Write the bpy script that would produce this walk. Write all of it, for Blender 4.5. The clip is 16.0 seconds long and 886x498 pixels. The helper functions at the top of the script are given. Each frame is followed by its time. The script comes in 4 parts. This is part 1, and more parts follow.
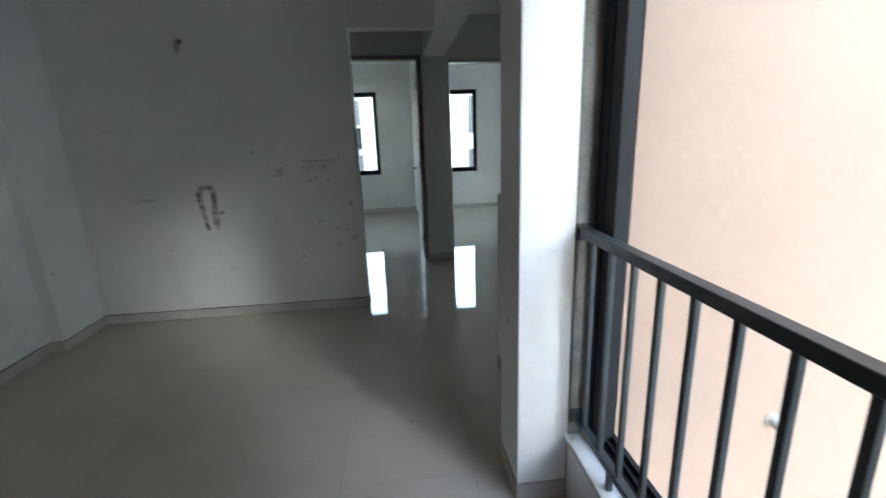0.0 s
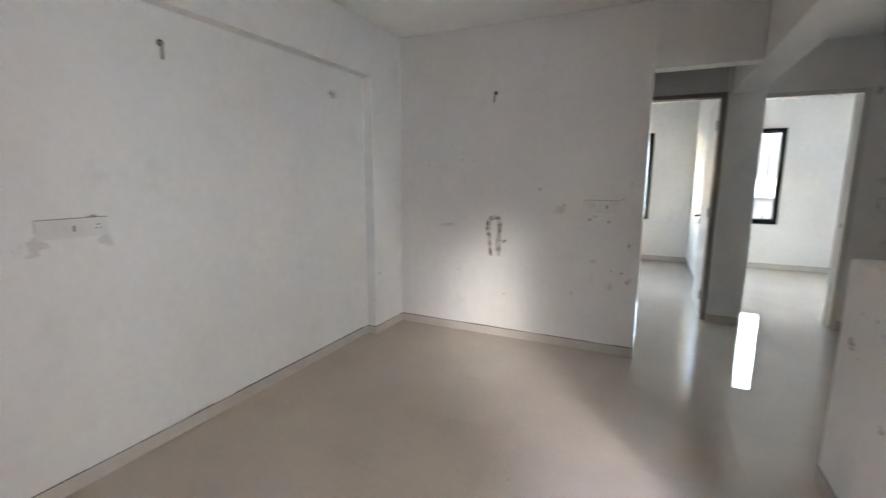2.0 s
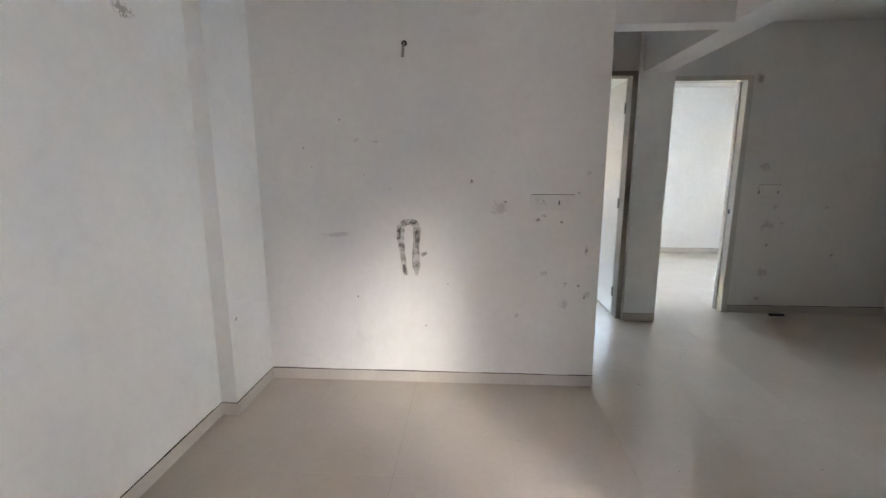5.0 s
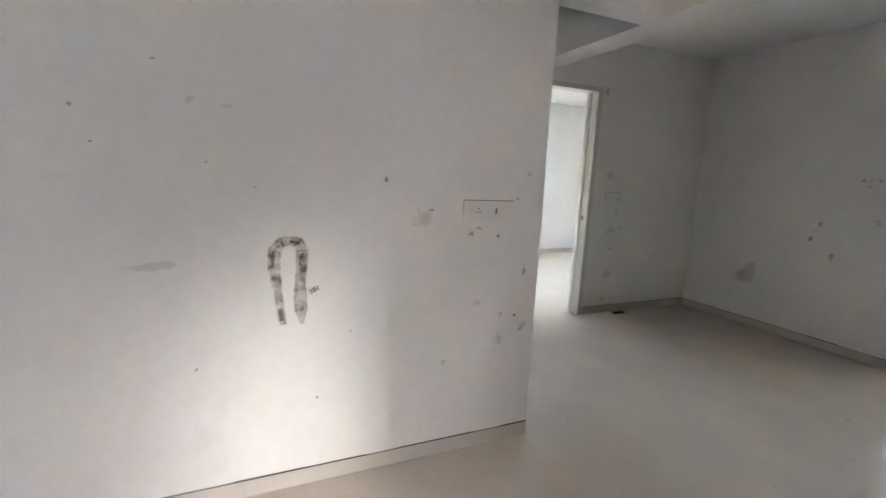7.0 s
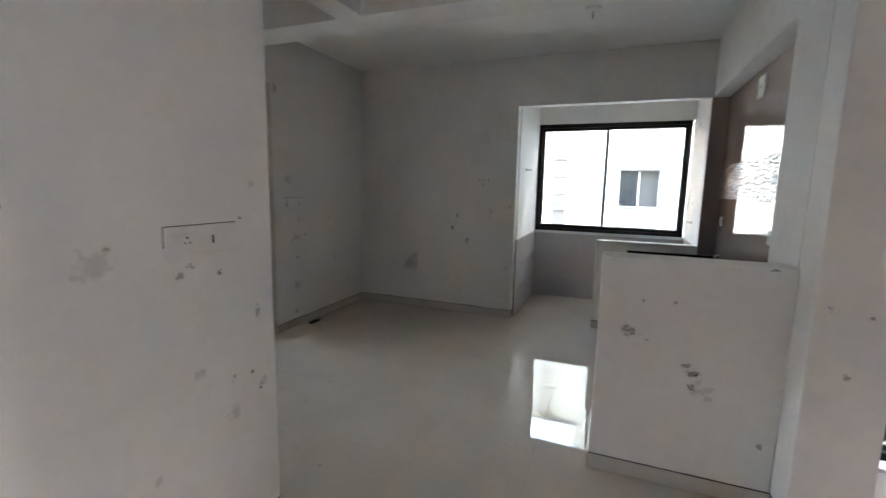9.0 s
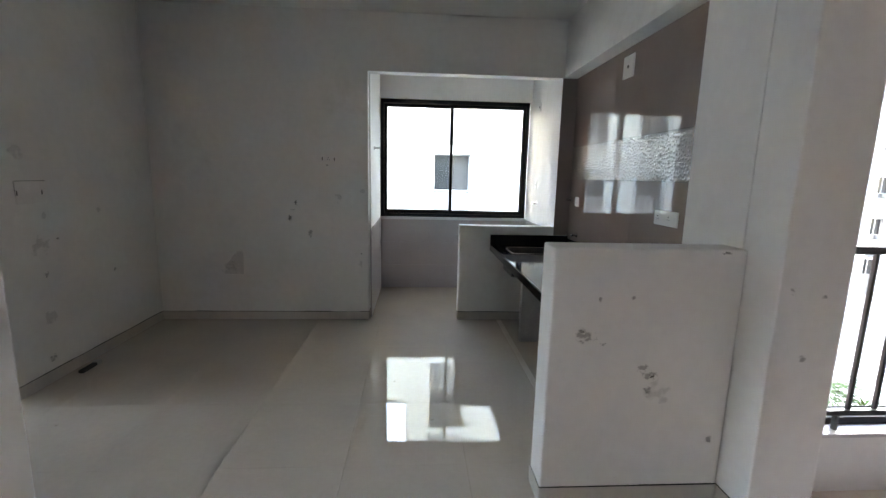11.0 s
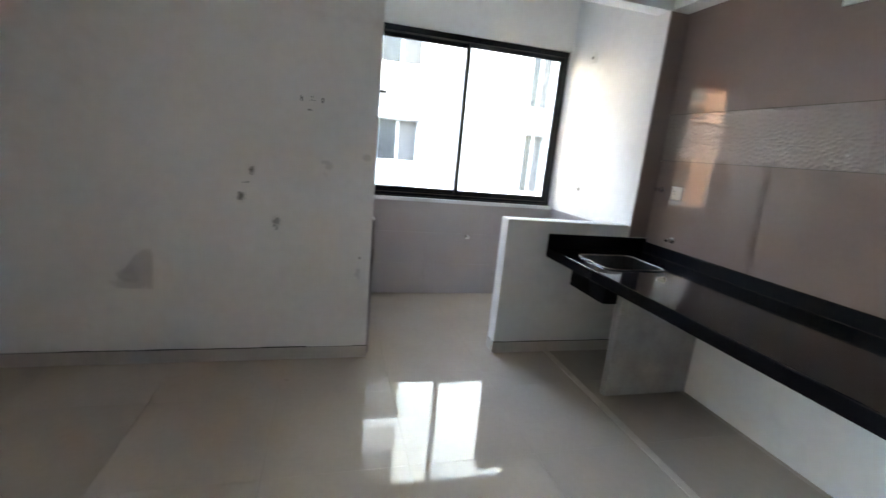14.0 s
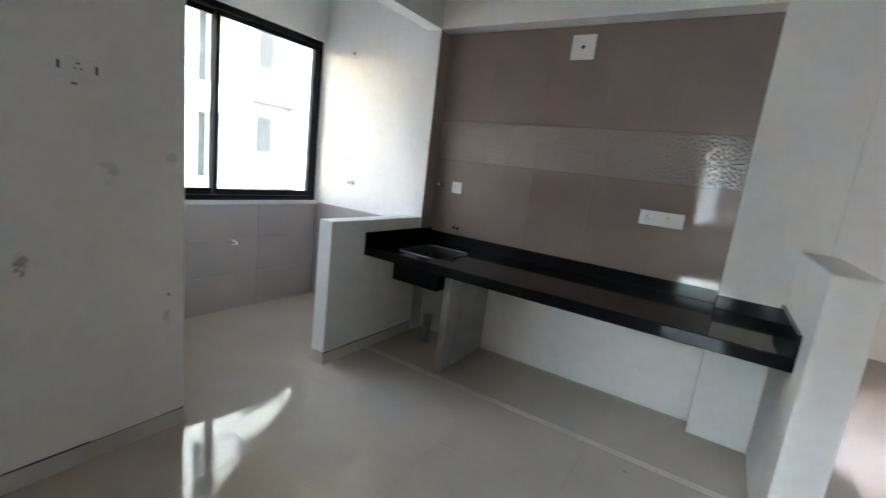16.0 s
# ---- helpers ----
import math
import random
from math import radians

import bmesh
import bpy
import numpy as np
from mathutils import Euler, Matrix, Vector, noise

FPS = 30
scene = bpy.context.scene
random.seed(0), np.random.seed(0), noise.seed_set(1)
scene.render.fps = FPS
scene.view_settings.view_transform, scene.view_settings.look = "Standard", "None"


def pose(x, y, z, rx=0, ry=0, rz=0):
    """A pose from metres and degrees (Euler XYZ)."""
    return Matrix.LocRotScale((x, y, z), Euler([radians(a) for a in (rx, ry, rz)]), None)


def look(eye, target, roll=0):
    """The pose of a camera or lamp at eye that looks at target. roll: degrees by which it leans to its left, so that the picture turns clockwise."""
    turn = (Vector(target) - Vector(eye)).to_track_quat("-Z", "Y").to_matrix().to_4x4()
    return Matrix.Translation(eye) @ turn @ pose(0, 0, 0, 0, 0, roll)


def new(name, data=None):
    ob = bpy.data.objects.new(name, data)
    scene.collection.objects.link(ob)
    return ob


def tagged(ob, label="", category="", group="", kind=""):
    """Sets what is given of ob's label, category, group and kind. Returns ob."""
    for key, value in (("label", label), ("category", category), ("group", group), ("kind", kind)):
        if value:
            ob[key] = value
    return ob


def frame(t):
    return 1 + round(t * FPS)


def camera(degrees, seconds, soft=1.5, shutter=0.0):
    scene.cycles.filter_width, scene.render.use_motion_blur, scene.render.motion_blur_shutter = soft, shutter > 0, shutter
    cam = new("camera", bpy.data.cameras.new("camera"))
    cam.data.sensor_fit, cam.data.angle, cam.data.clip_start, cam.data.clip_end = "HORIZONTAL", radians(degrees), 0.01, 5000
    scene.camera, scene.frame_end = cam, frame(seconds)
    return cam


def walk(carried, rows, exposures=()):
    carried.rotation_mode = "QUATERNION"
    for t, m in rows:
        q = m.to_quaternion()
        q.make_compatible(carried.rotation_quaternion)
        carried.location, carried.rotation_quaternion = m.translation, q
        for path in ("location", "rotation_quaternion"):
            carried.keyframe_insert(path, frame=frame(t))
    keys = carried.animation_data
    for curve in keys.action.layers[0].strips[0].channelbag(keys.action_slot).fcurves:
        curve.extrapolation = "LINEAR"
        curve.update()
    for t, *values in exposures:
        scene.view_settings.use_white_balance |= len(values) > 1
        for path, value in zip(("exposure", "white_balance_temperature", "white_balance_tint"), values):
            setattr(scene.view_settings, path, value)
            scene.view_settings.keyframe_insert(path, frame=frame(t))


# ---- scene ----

# ---------------------------------------------------------------- camera
cam = camera(90.9, 16.0, soft=1.4, shutter=0.4)
PATH = [
    (0, (0.307, -3.814, 1.496), (0.503, -1.89, 0.988), -2.1),
    (0.5, (0.264, -3.83, 1.527), (0.113, -1.885, 1.089), -1.0),
    (1, (0.17, -3.855, 1.527), (-0.268, -1.942, 1.141), 0.3),
    (1.5, (0.111, -3.864, 1.521), (-0.458, -1.98, 1.167), 0.9),
    (2, (0.042, -3.874, 1.506), (-0.801, -2.09, 1.182), 0.3),
    (2.5, (-0.099, -3.824, 1.495), (-1.207, -2.189, 1.176), 0.2),
    (3, (-0.238, -3.638, 1.48), (-1.376, -2.024, 1.161), 1.2),
    (3.5, (-0.351, -3.456, 1.465), (-1.427, -1.801, 1.145), 2.4),
    (4, (-0.548, -3.246, 1.496), (-1.259, -1.407, 1.16), 2.5),
    (4.2, (-0.611, -3.176, 1.502), (-1.158, -1.289, 1.128), 1.2),
    (6.3, (-1.221, -2.234, 1.434), (-0.801, -0.309, 1.093), 2.8),
    (6.5, (-1.266, -2.131, 1.427), (-0.723, -0.236, 1.086), 2.9),
    (7, (-1.38, -1.896, 1.441), (-0.597, -0.087, 1.103), 2.5),
    (7.5, (-1.461, -1.686, 1.461), (-0.202, -0.166, 1.133), 1.9),
    (8, (-1.51, -1.557, 1.473), (0.066, -0.369, 1.153), 2.2),
    (8.5, (-1.468, -1.416, 1.464), (0.262, -0.459, 1.163), 1.6),
    (9, (-1.391, -1.31, 1.468), (0.449, -0.58, 1.183), 1.2),
    (9.5, (-1.281, -1.151, 1.463), (0.661, -0.766, 1.185), 2.1),
    (12, (-0.259, -0.456, 1.38), (1.704, -0.632, 1.039), 1.0),
    (12.5, (0.037, -0.332, 1.355), (2.004, -0.264, 0.999), -0.3),
    (13, (0.282, -0.191, 1.322), (2.207, 0.187, 0.935), 1.1),
    (13.5, (0.557, -0.094, 1.364), (2.498, 0.108, 0.93), 2.8),
    (14, (0.789, 0.003, 1.339), (2.672, -0.509, 0.899), 5.4),
    (14.5, (0.95, 0.206, 1.348), (2.725, -0.595, 0.894), 5.9),
    (15, (1.08, 0.469, 1.364), (2.587, -0.778, 0.948), 8.1),
    (15.5, (1.189, 0.63, 1.366), (2.551, -0.781, 0.972), 7.3),
    (16, (1.413, 0.744, 1.353), (2.455, -0.923, 0.984), 6.8),
]
EXPOSURES = [(0, 4.95, 8200, 9), (0.6, 5.15, 8300, 6), (1.0, 5.75, 8500, 8), (1.7, 6.3, 9600, 20), (4.2, 6.35, 9700, 21), (6.3, 6.85, 9300, 21), (7.5, 6.6, 9600, 21), (8.6, 6.5, 9600, 21),
             (9.2, 6.05, 9500, 20), (9.6, 5.45, 9500, 18), (12.0, 6.8, 9300, 21), (12.5, 6.65, 9300, 21), (13.5, 6.68, 9300, 21), (14.0, 6.9, 9200, 21), (14.5, 6.85, 9200, 21), (16.0, 6.65, 9300, 19)]
walk(cam, [(t, look(eye, target, roll)) for t, eye, target, roll in PATH], EXPOSURES)

# ---------------------------------------------------------------- daylight
SUN_ELEV, SUN_AZ = 21.0, 145.5      # azimuth clockwise from +y
world = bpy.data.worlds.new("sky")
scene.world = world
world.use_nodes = True
wn = world.node_tree
sky = wn.nodes.new("ShaderNodeTexSky")
sky.sky_type = "NISHITA"
sky.sun_disc = False
sky.sun_elevation, sky.sun_rotation = radians(SUN_ELEV), radians(SUN_AZ)
sky.dust_density, sky.air_density, sky.ozone_density = 0.1, 0.8, 0.2
wn.links.new(sky.outputs[0], wn.nodes["Background"].inputs[0])
wn.nodes["Background"].inputs[1].default_value = 0.15
sun = new("sun", bpy.data.lights.new("sun", "SUN"))
sun.data.energy, sun.data.angle, sun.data.color = 0.029, radians(11.0), (0.6, 0.83, 1.0)
_a, _e = radians(SUN_AZ), radians(SUN_ELEV)
sun.matrix_world = look((math.sin(_a) * math.cos(_e) * 30, math.cos(_a) * math.cos(_e) * 30, math.sin(_e) * 30), (0, 0, 0))


# ---------------------------------------------------------------- materials
def material(name, colour, rough=0.6, metal=0.0, vary=0.08, scale=3.0, bump=0.0, bump_scale=60.0, grime=0.0,
             grime_colour=(0.3, 0.26, 0.22), rnd=0.0, spec=0.5, rough_vary=0.0, coat=0.0, coat_rough=0.05):
    m = bpy.data.materials.new(name)
    m.use_nodes = True
    nt = m.node_tree
    b = nt.nodes["Principled BSDF"]
    b.inputs["Roughness"].default_value, b.inputs["Metallic"].default_value = rough, metal
    b.inputs["Specular IOR Level"].default_value = spec
    b.inputs["Coat Weight"].default_value = coat
    b.inputs["Coat Roughness"].default_value = coat_rough
    geo = nt.nodes.new("ShaderNodeNewGeometry")

    def noise_tex(s, detail=4.0):
        n = nt.nodes.new("ShaderNodeTexNoise")
        n.inputs["Scale"].default_value, n.inputs["Detail"].default_value = s, detail
        nt.links.new(geo.outputs["Position"], n.inputs["Vector"])
        return n.outputs["Fac"]

    def mapped(src, a, c, lo, hi):
        r = nt.nodes.new("ShaderNodeMapRange")
        for i, v in zip(range(1, 5), (a, c, lo, hi)):
            r.inputs[i].default_value = v
        nt.links.new(src, r.inputs[0])
        return r.outputs[0]

    def mixed(fac, a, c, mode="MIX"):
        x = nt.nodes.new("ShaderNodeMix")
        x.data_type, x.blend_type = "RGBA", mode
        for sock, v in ((x.inputs[0], fac), (x.inputs[6], a), (x.inputs[7], c)):
            if isinstance(v, bpy.types.NodeSocket):
                nt.links.new(v, sock)
            else:
                sock.default_value = v if isinstance(v, float) else (*v, 1)
        return x.outputs[2]

    dark = tuple(v * (1 - 2 * vary) for v in colour)
    light = tuple(min(1, v * (1 + vary)) for v in colour)
    col = mixed(mapped(noise_tex(scale), 0.3, 0.7, 0, 1), dark, light)
    fine = mixed(mapped(noise_tex(scale * 14), 0.35, 0.65, 0, 1), tuple([1 - vary] * 3), (1.0, 1.0, 1.0))
    col = mixed(1.0, col, fine, "MULTIPLY")
    if grime:
        g1 = mapped(noise_tex(1.7, 6.0), 0.52, 0.72, 0, 1)
        g2 = mapped(noise_tex(9.0, 6.0), 0.45, 0.75, 0, 1)
        mul = nt.nodes.new("ShaderNodeMath")
        mul.operation = "MULTIPLY"
        nt.links.new(g1, mul.inputs[0]), nt.links.new(g2, mul.inputs[1])
        mul2 = nt.nodes.new("ShaderNodeMath")
        mul2.operation = "MULTIPLY"
        mul2.inputs[1].default_value = grime
        nt.links.new(mul.outputs[0], mul2.inputs[0])
        col = mixed(mul2.outputs[0], col, grime_colour)
    if rnd:
        oi = nt.nodes.new("ShaderNodeObjectInfo")
        col = mixed(mapped(oi.outputs["Random"], 0, 1, 0, 1), col, mixed(1.0, col, tuple([1 - rnd] * 3), "MULTIPLY"))
    nt.links.new(col, b.inputs["Base Color"])
    if rough_vary:
        nt.links.new(mapped(noise_tex(2.3, 6.0), 0.35, 0.7, max(0.02, rough - rough_vary), rough + rough_vary), b.inputs["Roughness"])
    if bump:
        bp = nt.nodes.new("ShaderNodeBump")
        bp.inputs["Strength"].default_value, bp.inputs["Distance"].default_value = bump, 0.004
        nt.links.new(noise_tex(bump_scale, 5.0), bp.inputs["Height"])
        nt.links.new(bp.outputs[0], b.inputs["Normal"])
    return m


def smudge_material(name, colour, strength=0.6, scale=40.0, threshold=0.5):
    """A dirty mark that fades out towards its rim, broken up by noise."""
    m = bpy.data.materials.new(name)
    m.use_nodes = True
    nt = m.node_tree
    b = nt.nodes["Principled BSDF"]
    b.inputs["Base Color"].default_value = (*colour, 1)
    b.inputs["Roughness"].default_value = 0.9
    tc = nt.nodes.new("ShaderNodeTexCoord")
    ln = nt.nodes.new("ShaderNodeVectorMath")
    ln.operation = "LENGTH"
    nt.links.new(tc.outputs["Object"], ln.inputs[0])
    geo = nt.nodes.new("ShaderNodeNewGeometry")
    n = nt.nodes.new("ShaderNodeTexNoise")
    n.inputs["Scale"].default_value, n.inputs["Detail"].default_value = scale, 7.0
    nt.links.new(geo.outputs["Position"], n.inputs["Vector"])
    r1 = nt.nodes.new("ShaderNodeMapRange")
    for i, v in zip(range(1, 5), (0.15, 0.5, 0.25, -0.35)):
        r1.inputs[i].default_value = v
    r1.clamp = False
    nt.links.new(ln.outputs["Value"], r1.inputs[0])
    add = nt.nodes.new("ShaderNodeMath")
    amp = nt.nodes.new("ShaderNodeMath")
    amp.operation = "MULTIPLY_ADD"
    amp.inputs[1].default_value, amp.inputs[2].default_value = 2.6, -0.8
    nt.links.new(n.outputs["Fac"], amp.inputs[0])
    nt.links.new(r1.outputs[0], add.inputs[0]), nt.links.new(amp.outputs[0], add.inputs[1])
    r2 = nt.nodes.new("ShaderNodeMapRange")
    for i, v in zip(range(1, 5), (threshold, threshold + 0.3, 0.0, strength)):
        r2.inputs[i].default_value = v
    nt.links.new(add.outputs[0], r2.inputs[0])
    nt.links.new(r2.outputs[0], b.inputs["Alpha"])
    return m


PLASTER = material("white_plaster", (0.835, 0.823, 0.81), rough=0.75, vary=0.03, scale=1.3, bump=0.12, bump_scale=14, grime=0.22, grime_colour=(0.42, 0.38, 0.34))
CEILING = material("ceiling_paint", (0.86, 0.85, 0.84), rough=0.8, vary=0.03, scale=0.9, bump=0.2, bump_scale=20)
CEMENT = material("grey_cement", (0.25, 0.245, 0.24), rough=0.9, vary=0.15, scale=12, bump=0.6, bump_scale=120)
FLOOR_TILE = material("cream_vitrified_tile", (0.545, 0.468, 0.407), rough=0.035, vary=0.03, scale=2.2, rnd=0.015, rough_vary=0.01, spec=0.62, grime=0.06)
GROUT = material("floor_grout", (0.54, 0.47, 0.41), rough=0.8)
SKIRT = material("skirting_tile", (0.62, 0.57, 0.525), rough=0.2, vary=0.04, grime=0.3)
SLAB_PLASTER = material("rough_cement_plaster", (0.40, 0.385, 0.375), rough=0.85, vary=0.1, scale=7, bump=0.3, bump_scale=40, grime=0.6, grime_colour=(0.2, 0.18, 0.165))
GROUT_U = material("utility_tile_grout", (0.34, 0.3, 0.295), rough=0.8)
GROUT_DARK = material("wall_tile_grout", (0.16, 0.135, 0.12), rough=0.8)
GAP = material("dark_gap", (0.035, 0.03, 0.028), rough=0.9)
DADO = material("mauve_grey_wall_tile", (0.28, 0.216, 0.197), rough=0.045, vary=0.03, scale=3, rnd=0.03, rough_vary=0.015)
DADO_U = material("utility_wall_tile", (0.39, 0.345, 0.34), rough=0.3, vary=0.02, scale=3, rnd=0.012)
BAND = material("relief_wall_tile", (0.31, 0.26, 0.24), rough=0.05, vary=0.04, coat=1.0, coat_rough=0.03)
GRANITE = material("black_granite", (0.010, 0.010, 0.012), rough=0.08, vary=0.03, scale=90, spec=0.13)
ALU = material("black_aluminium", (0.016, 0.018, 0.022), rough=0.5, vary=0.1, scale=6, spec=0.1)
RAIL = material("black_painted_steel", (0.034, 0.042, 0.048), rough=0.4, vary=0.2, scale=14, bump=0.1, bump_scale=90)
STEEL = material("stainless_steel", (0.55, 0.54, 0.52), rough=0.22, metal=1.0, vary=0.06, scale=20)
# bowl steel darkened: the shade inside the sink is in its colour
BOWL = material("shaded_brushed_steel", (0.06, 0.058, 0.055), rough=0.3, metal=1.0, vary=0.08, scale=30)
CHROME = material("chrome", (0.75, 0.75, 0.76), rough=0.08, metal=1.0, vary=0.02)
WHITE_PLASTIC = material("white_plastic", (0.78, 0.77, 0.75), rough=0.35, vary=0.02)
PAINTED_PLATE = material("painted_plate", (0.81, 0.795, 0.78), rough=0.7, vary=0.04, grime=0.4)
DARK_HOLE = material("dark_hole", (0.03, 0.027, 0.025), rough=0.9)
DOOR_PAINT = material("cream_door_paint", (0.68, 0.655, 0.61), rough=0.4, vary=0.03, bump=0.05)
DOOR_FRAME = material("grey_door_frame", (0.27, 0.24, 0.21), rough=0.5, vary=0.1)
DOOR_BROWN = material("brown_veneer", (0.3, 0.095, 0.045), rough=0.4, vary=0.2, scale=6)
MARBLE = material("white_marble_sill", (0.7, 0.7, 0.7), rough=0.2, vary=0.06, scale=6)
STRIP = material("pale_stone_strip", (0.70, 0.63, 0.56), rough=0.25, vary=0.06, scale=5)
PVC = material("grey_pvc", (0.36, 0.34, 0.32), rough=0.5, vary=0.1)
PEACH = material("peach_facade_paint", (0.25, 0.172, 0.14), rough=0.8, vary=0.04, scale=1.5, bump=0.3, bump_scale=30)
ORANGE = material("orange_facade_paint", (0.5, 0.2, 0.1), rough=0.85, vary=0.05, scale=0.6, grime=0.1)
FACADE = material("white_facade_paint", (0.36, 0.365, 0.37), rough=0.85, vary=0.04, scale=0.4, grime=0.15)
# lighter copy of the white facade, made to throw more light into the bedrooms
FACADE_BRIGHT = material("brightened_white_facade_paint", (0.72, 0.72, 0.71), rough=0.85, vary=0.04, scale=0.4, grime=0.1)
# grey of panels and roofs, also the painted-in shade of balcony recesses
FACADE_GREY = material("grey_facade_paint_and_shade", (0.13, 0.124, 0.124), rough=0.85, vary=0.06, scale=0.5)
# pale so that the unseen ground bounces daylight up to the ceilings
EARTH = material("earth", (0.42, 0.39, 0.35), rough=0.95, vary=0.25, scale=0.6)
LEAF = material("green_leaf", (0.034, 0.068, 0.018), rough=0.7, vary=0.35, scale=5, spec=0.12)
BARK = material("bark", (0.14, 0.11, 0.08), rough=0.9, vary=0.2, scale=10)
STAIN = smudge_material("brown_stain", (0.27, 0.195, 0.13), 0.42, 60, 0.46)
SMUDGE = smudge_material("grey_smudge", (0.36, 0.3, 0.245), 0.17, 22, 0.42)
PATCH = smudge_material("brown_patch", (0.5, 0.34, 0.19), 0.18, 7, -0.02)
MARK = smudge_material("dark_mark", (0.12, 0.092, 0.07), 0.62, 80, 0.43)


def glass_material(name, tint=(0.9, 0.95, 0.95)):
    m = bpy.data.materials.new(name)
    m.use_nodes = True
    nt = m.node_tree
    nt.nodes.remove(nt.nodes["Principled BSDF"])
    tr = nt.nodes.new("ShaderNodeBsdfTransparent")
    tr.inputs[0].default_value = (*tint, 1)
    gl = nt.nodes.new("ShaderNodeBsdfGlossy")
    gl.inputs["Roughness"].default_value = 0.02
    fr = nt.nodes.new("ShaderNodeFresnel")
    fr.inputs[0].default_value = 1.35
    mx = nt.nodes.new("ShaderNodeMixShader")
    nt.links.new(fr.outputs[0], mx.inputs[0])
    nt.links.new(tr.outputs[0], mx.inputs[1])
    nt.links.new(gl.outputs[0], mx.inputs[2])
    nt.links.new(mx.outputs[0], nt.nodes["Material Output"].inputs[0])
    return m


GLASS = glass_material("clear_glass")
FAR_CURTAIN = material("far_curtain", (0.03, 0.029, 0.03), rough=0.9, vary=0.15, scale=6)
FAR_GLASS = material("far_window_glass", (0.018, 0.021, 0.025), rough=0.3, vary=0.2, scale=1.0, spec=0.1)


# ---------------------------------------------------------------- mesh helpers
def add_box(bm, x0, x1, y0, y1, z0, z1):
    vs = [bm.verts.new((x, y, z)) for z in (z0, z1) for y in (y0, y1) for x in (x0, x1)]
    for f in ((0, 2, 3, 1), (4, 5, 7, 6), (0, 1, 5, 4), (2, 6, 7, 3), (0, 4, 6, 2), (1, 3, 7, 5)):
        bm.faces.new([vs[i] for i in f])
    return bm


def box(x0, x1, y0, y1, z0, z1, bevel=0.0):
    bm = add_box(bmesh.new(), min(x0, x1), max(x0, x1), min(y0, y1), max(y0, y1), min(z0, z1), max(z0, z1))
    if bevel:
        bmesh.ops.bevel(bm, geom=list(bm.edges), offset=bevel, segments=2, affect="EDGES", profile=0.5)
    return bm


def boxes(*dims):
    bm = bmesh.new()
    for d in dims:
        add_box(bm, *d)
    return bm


def tube(points, radius, sides=12):
    """A round bar along a line of points."""
    bm = bmesh.new()
    rings = []
    pts = [Vector(p) for p in points]
    for i, p in enumerate(pts):
        d = (pts[min(i + 1, len(pts) - 1)] - pts[max(i - 1, 0)]).normalized()
        u = d.orthogonal().normalized()
        v = d.cross(u)
        r = radius[i] if isinstance(radius, (list, tuple)) else radius
        rings.append([bm.verts.new(p + (u * math.cos(a) + v * math.sin(a)) * r) for a in [2 * math.pi * k / sides for k in range(sides)]])
    for a, b in zip(rings, rings[1:]):
        for k in range(sides):
            bm.faces.new((a[k], a[(k + 1) % sides], b[(k + 1) % sides], b[k]))
    bm.faces.new(rings[0][::-1]), bm.faces.new(rings[-1])
    bmesh.ops.recalc_face_normals(bm, faces=list(bm.faces))
    return bm


def mesh_of(name, bm, mat):
    me = bpy.data.meshes.new(name)
    bm.to_mesh(me)
    bm.free()
    me.materials.append(mat)
    return me


def part(name, bm, mat, parent=None, label=""):
    ob = new(name, mesh_of(name, bm, mat))
    if parent:
        ob.parent = parent
    if label:
        ob["label"] = label
    return ob


def piece(name, mesh, parent, m):
    ob = new(name, mesh)
    ob.parent = parent
    ob.matrix_basis = m
    return ob


def thing(name, label, category, group="", kind="", at=(0, 0, 0)):
    ob = new(name)
    ob.empty_display_size = 0.1
    ob.location = at
    return tagged(ob, label, category, group, kind)


def structure(name, bm, mat, label, category):
    return tagged(part(name, bm, mat), label, category, kind="structure")


# ---------------------------------------------------------------- plan
H = 2.83                     # ceiling
LIN = 2.335                  # beams and lintels
XA, XA2 = -2.365, -2.265     # party wall panel, its column and beam
XE = 3.395                   # dining east wall
YN = 1.70                    # dining north wall
YT, YC = -2.19, -2.065       # kitchen tile face, column face
XW = 4.667                   # utility window wall
YB = 5.10                    # bedroom back wall
SK = 0.083                   # skirting height

floor = structure("floor", boxes((-2.6, 1.1, -5.2, 5.4, -0.15, -0.004), (1.1, 5.0, -2.3, 5.4, -0.15, -0.004)), GROUT, "polished cream vitrified tile floor", "floor")
ceiling = structure("ceiling", boxes((-2.6, 1.2, -5.2, 5.4, H, H + 0.15), (1.2, 5.0, -2.4, 5.4, H, H + 0.15)), CEILING, "plain white painted ceiling slab", "ceiling")

# living room
wall_west = structure("wall_west", boxes((-2.6, XA, -3.43, -0.49, 0, 2.38), (-2.6, XA2, -0.49, 0, 0, H), (-2.6, XA2, -5.2, -0.49, 2.38, H),
                                         (-2.6, XA, -5.2, -4.42, 0, 2.38), (-2.6, XA, -4.42, -3.43, 2.16, 2.38), (-2.6, XA2, 0.15, 5.4, 0, H)),
                      PLASTER, "off-white painted plaster wall with a proud corner column and beam", "wall")
wall_back = structure("wall_back", box(-2.6, 0, 0, 0.15, 0, H, 0.006), PLASTER, "off-white painted plaster wall with stains and marks", "wall")
wall_south = structure("wall_south", boxes((-2.6, 1.05, -5.2, -5.0, 0, H)), PLASTER, "off-white painted plaster wall", "wall")
SY0, SY1, SILL = -3.72, -2.345, 0.30
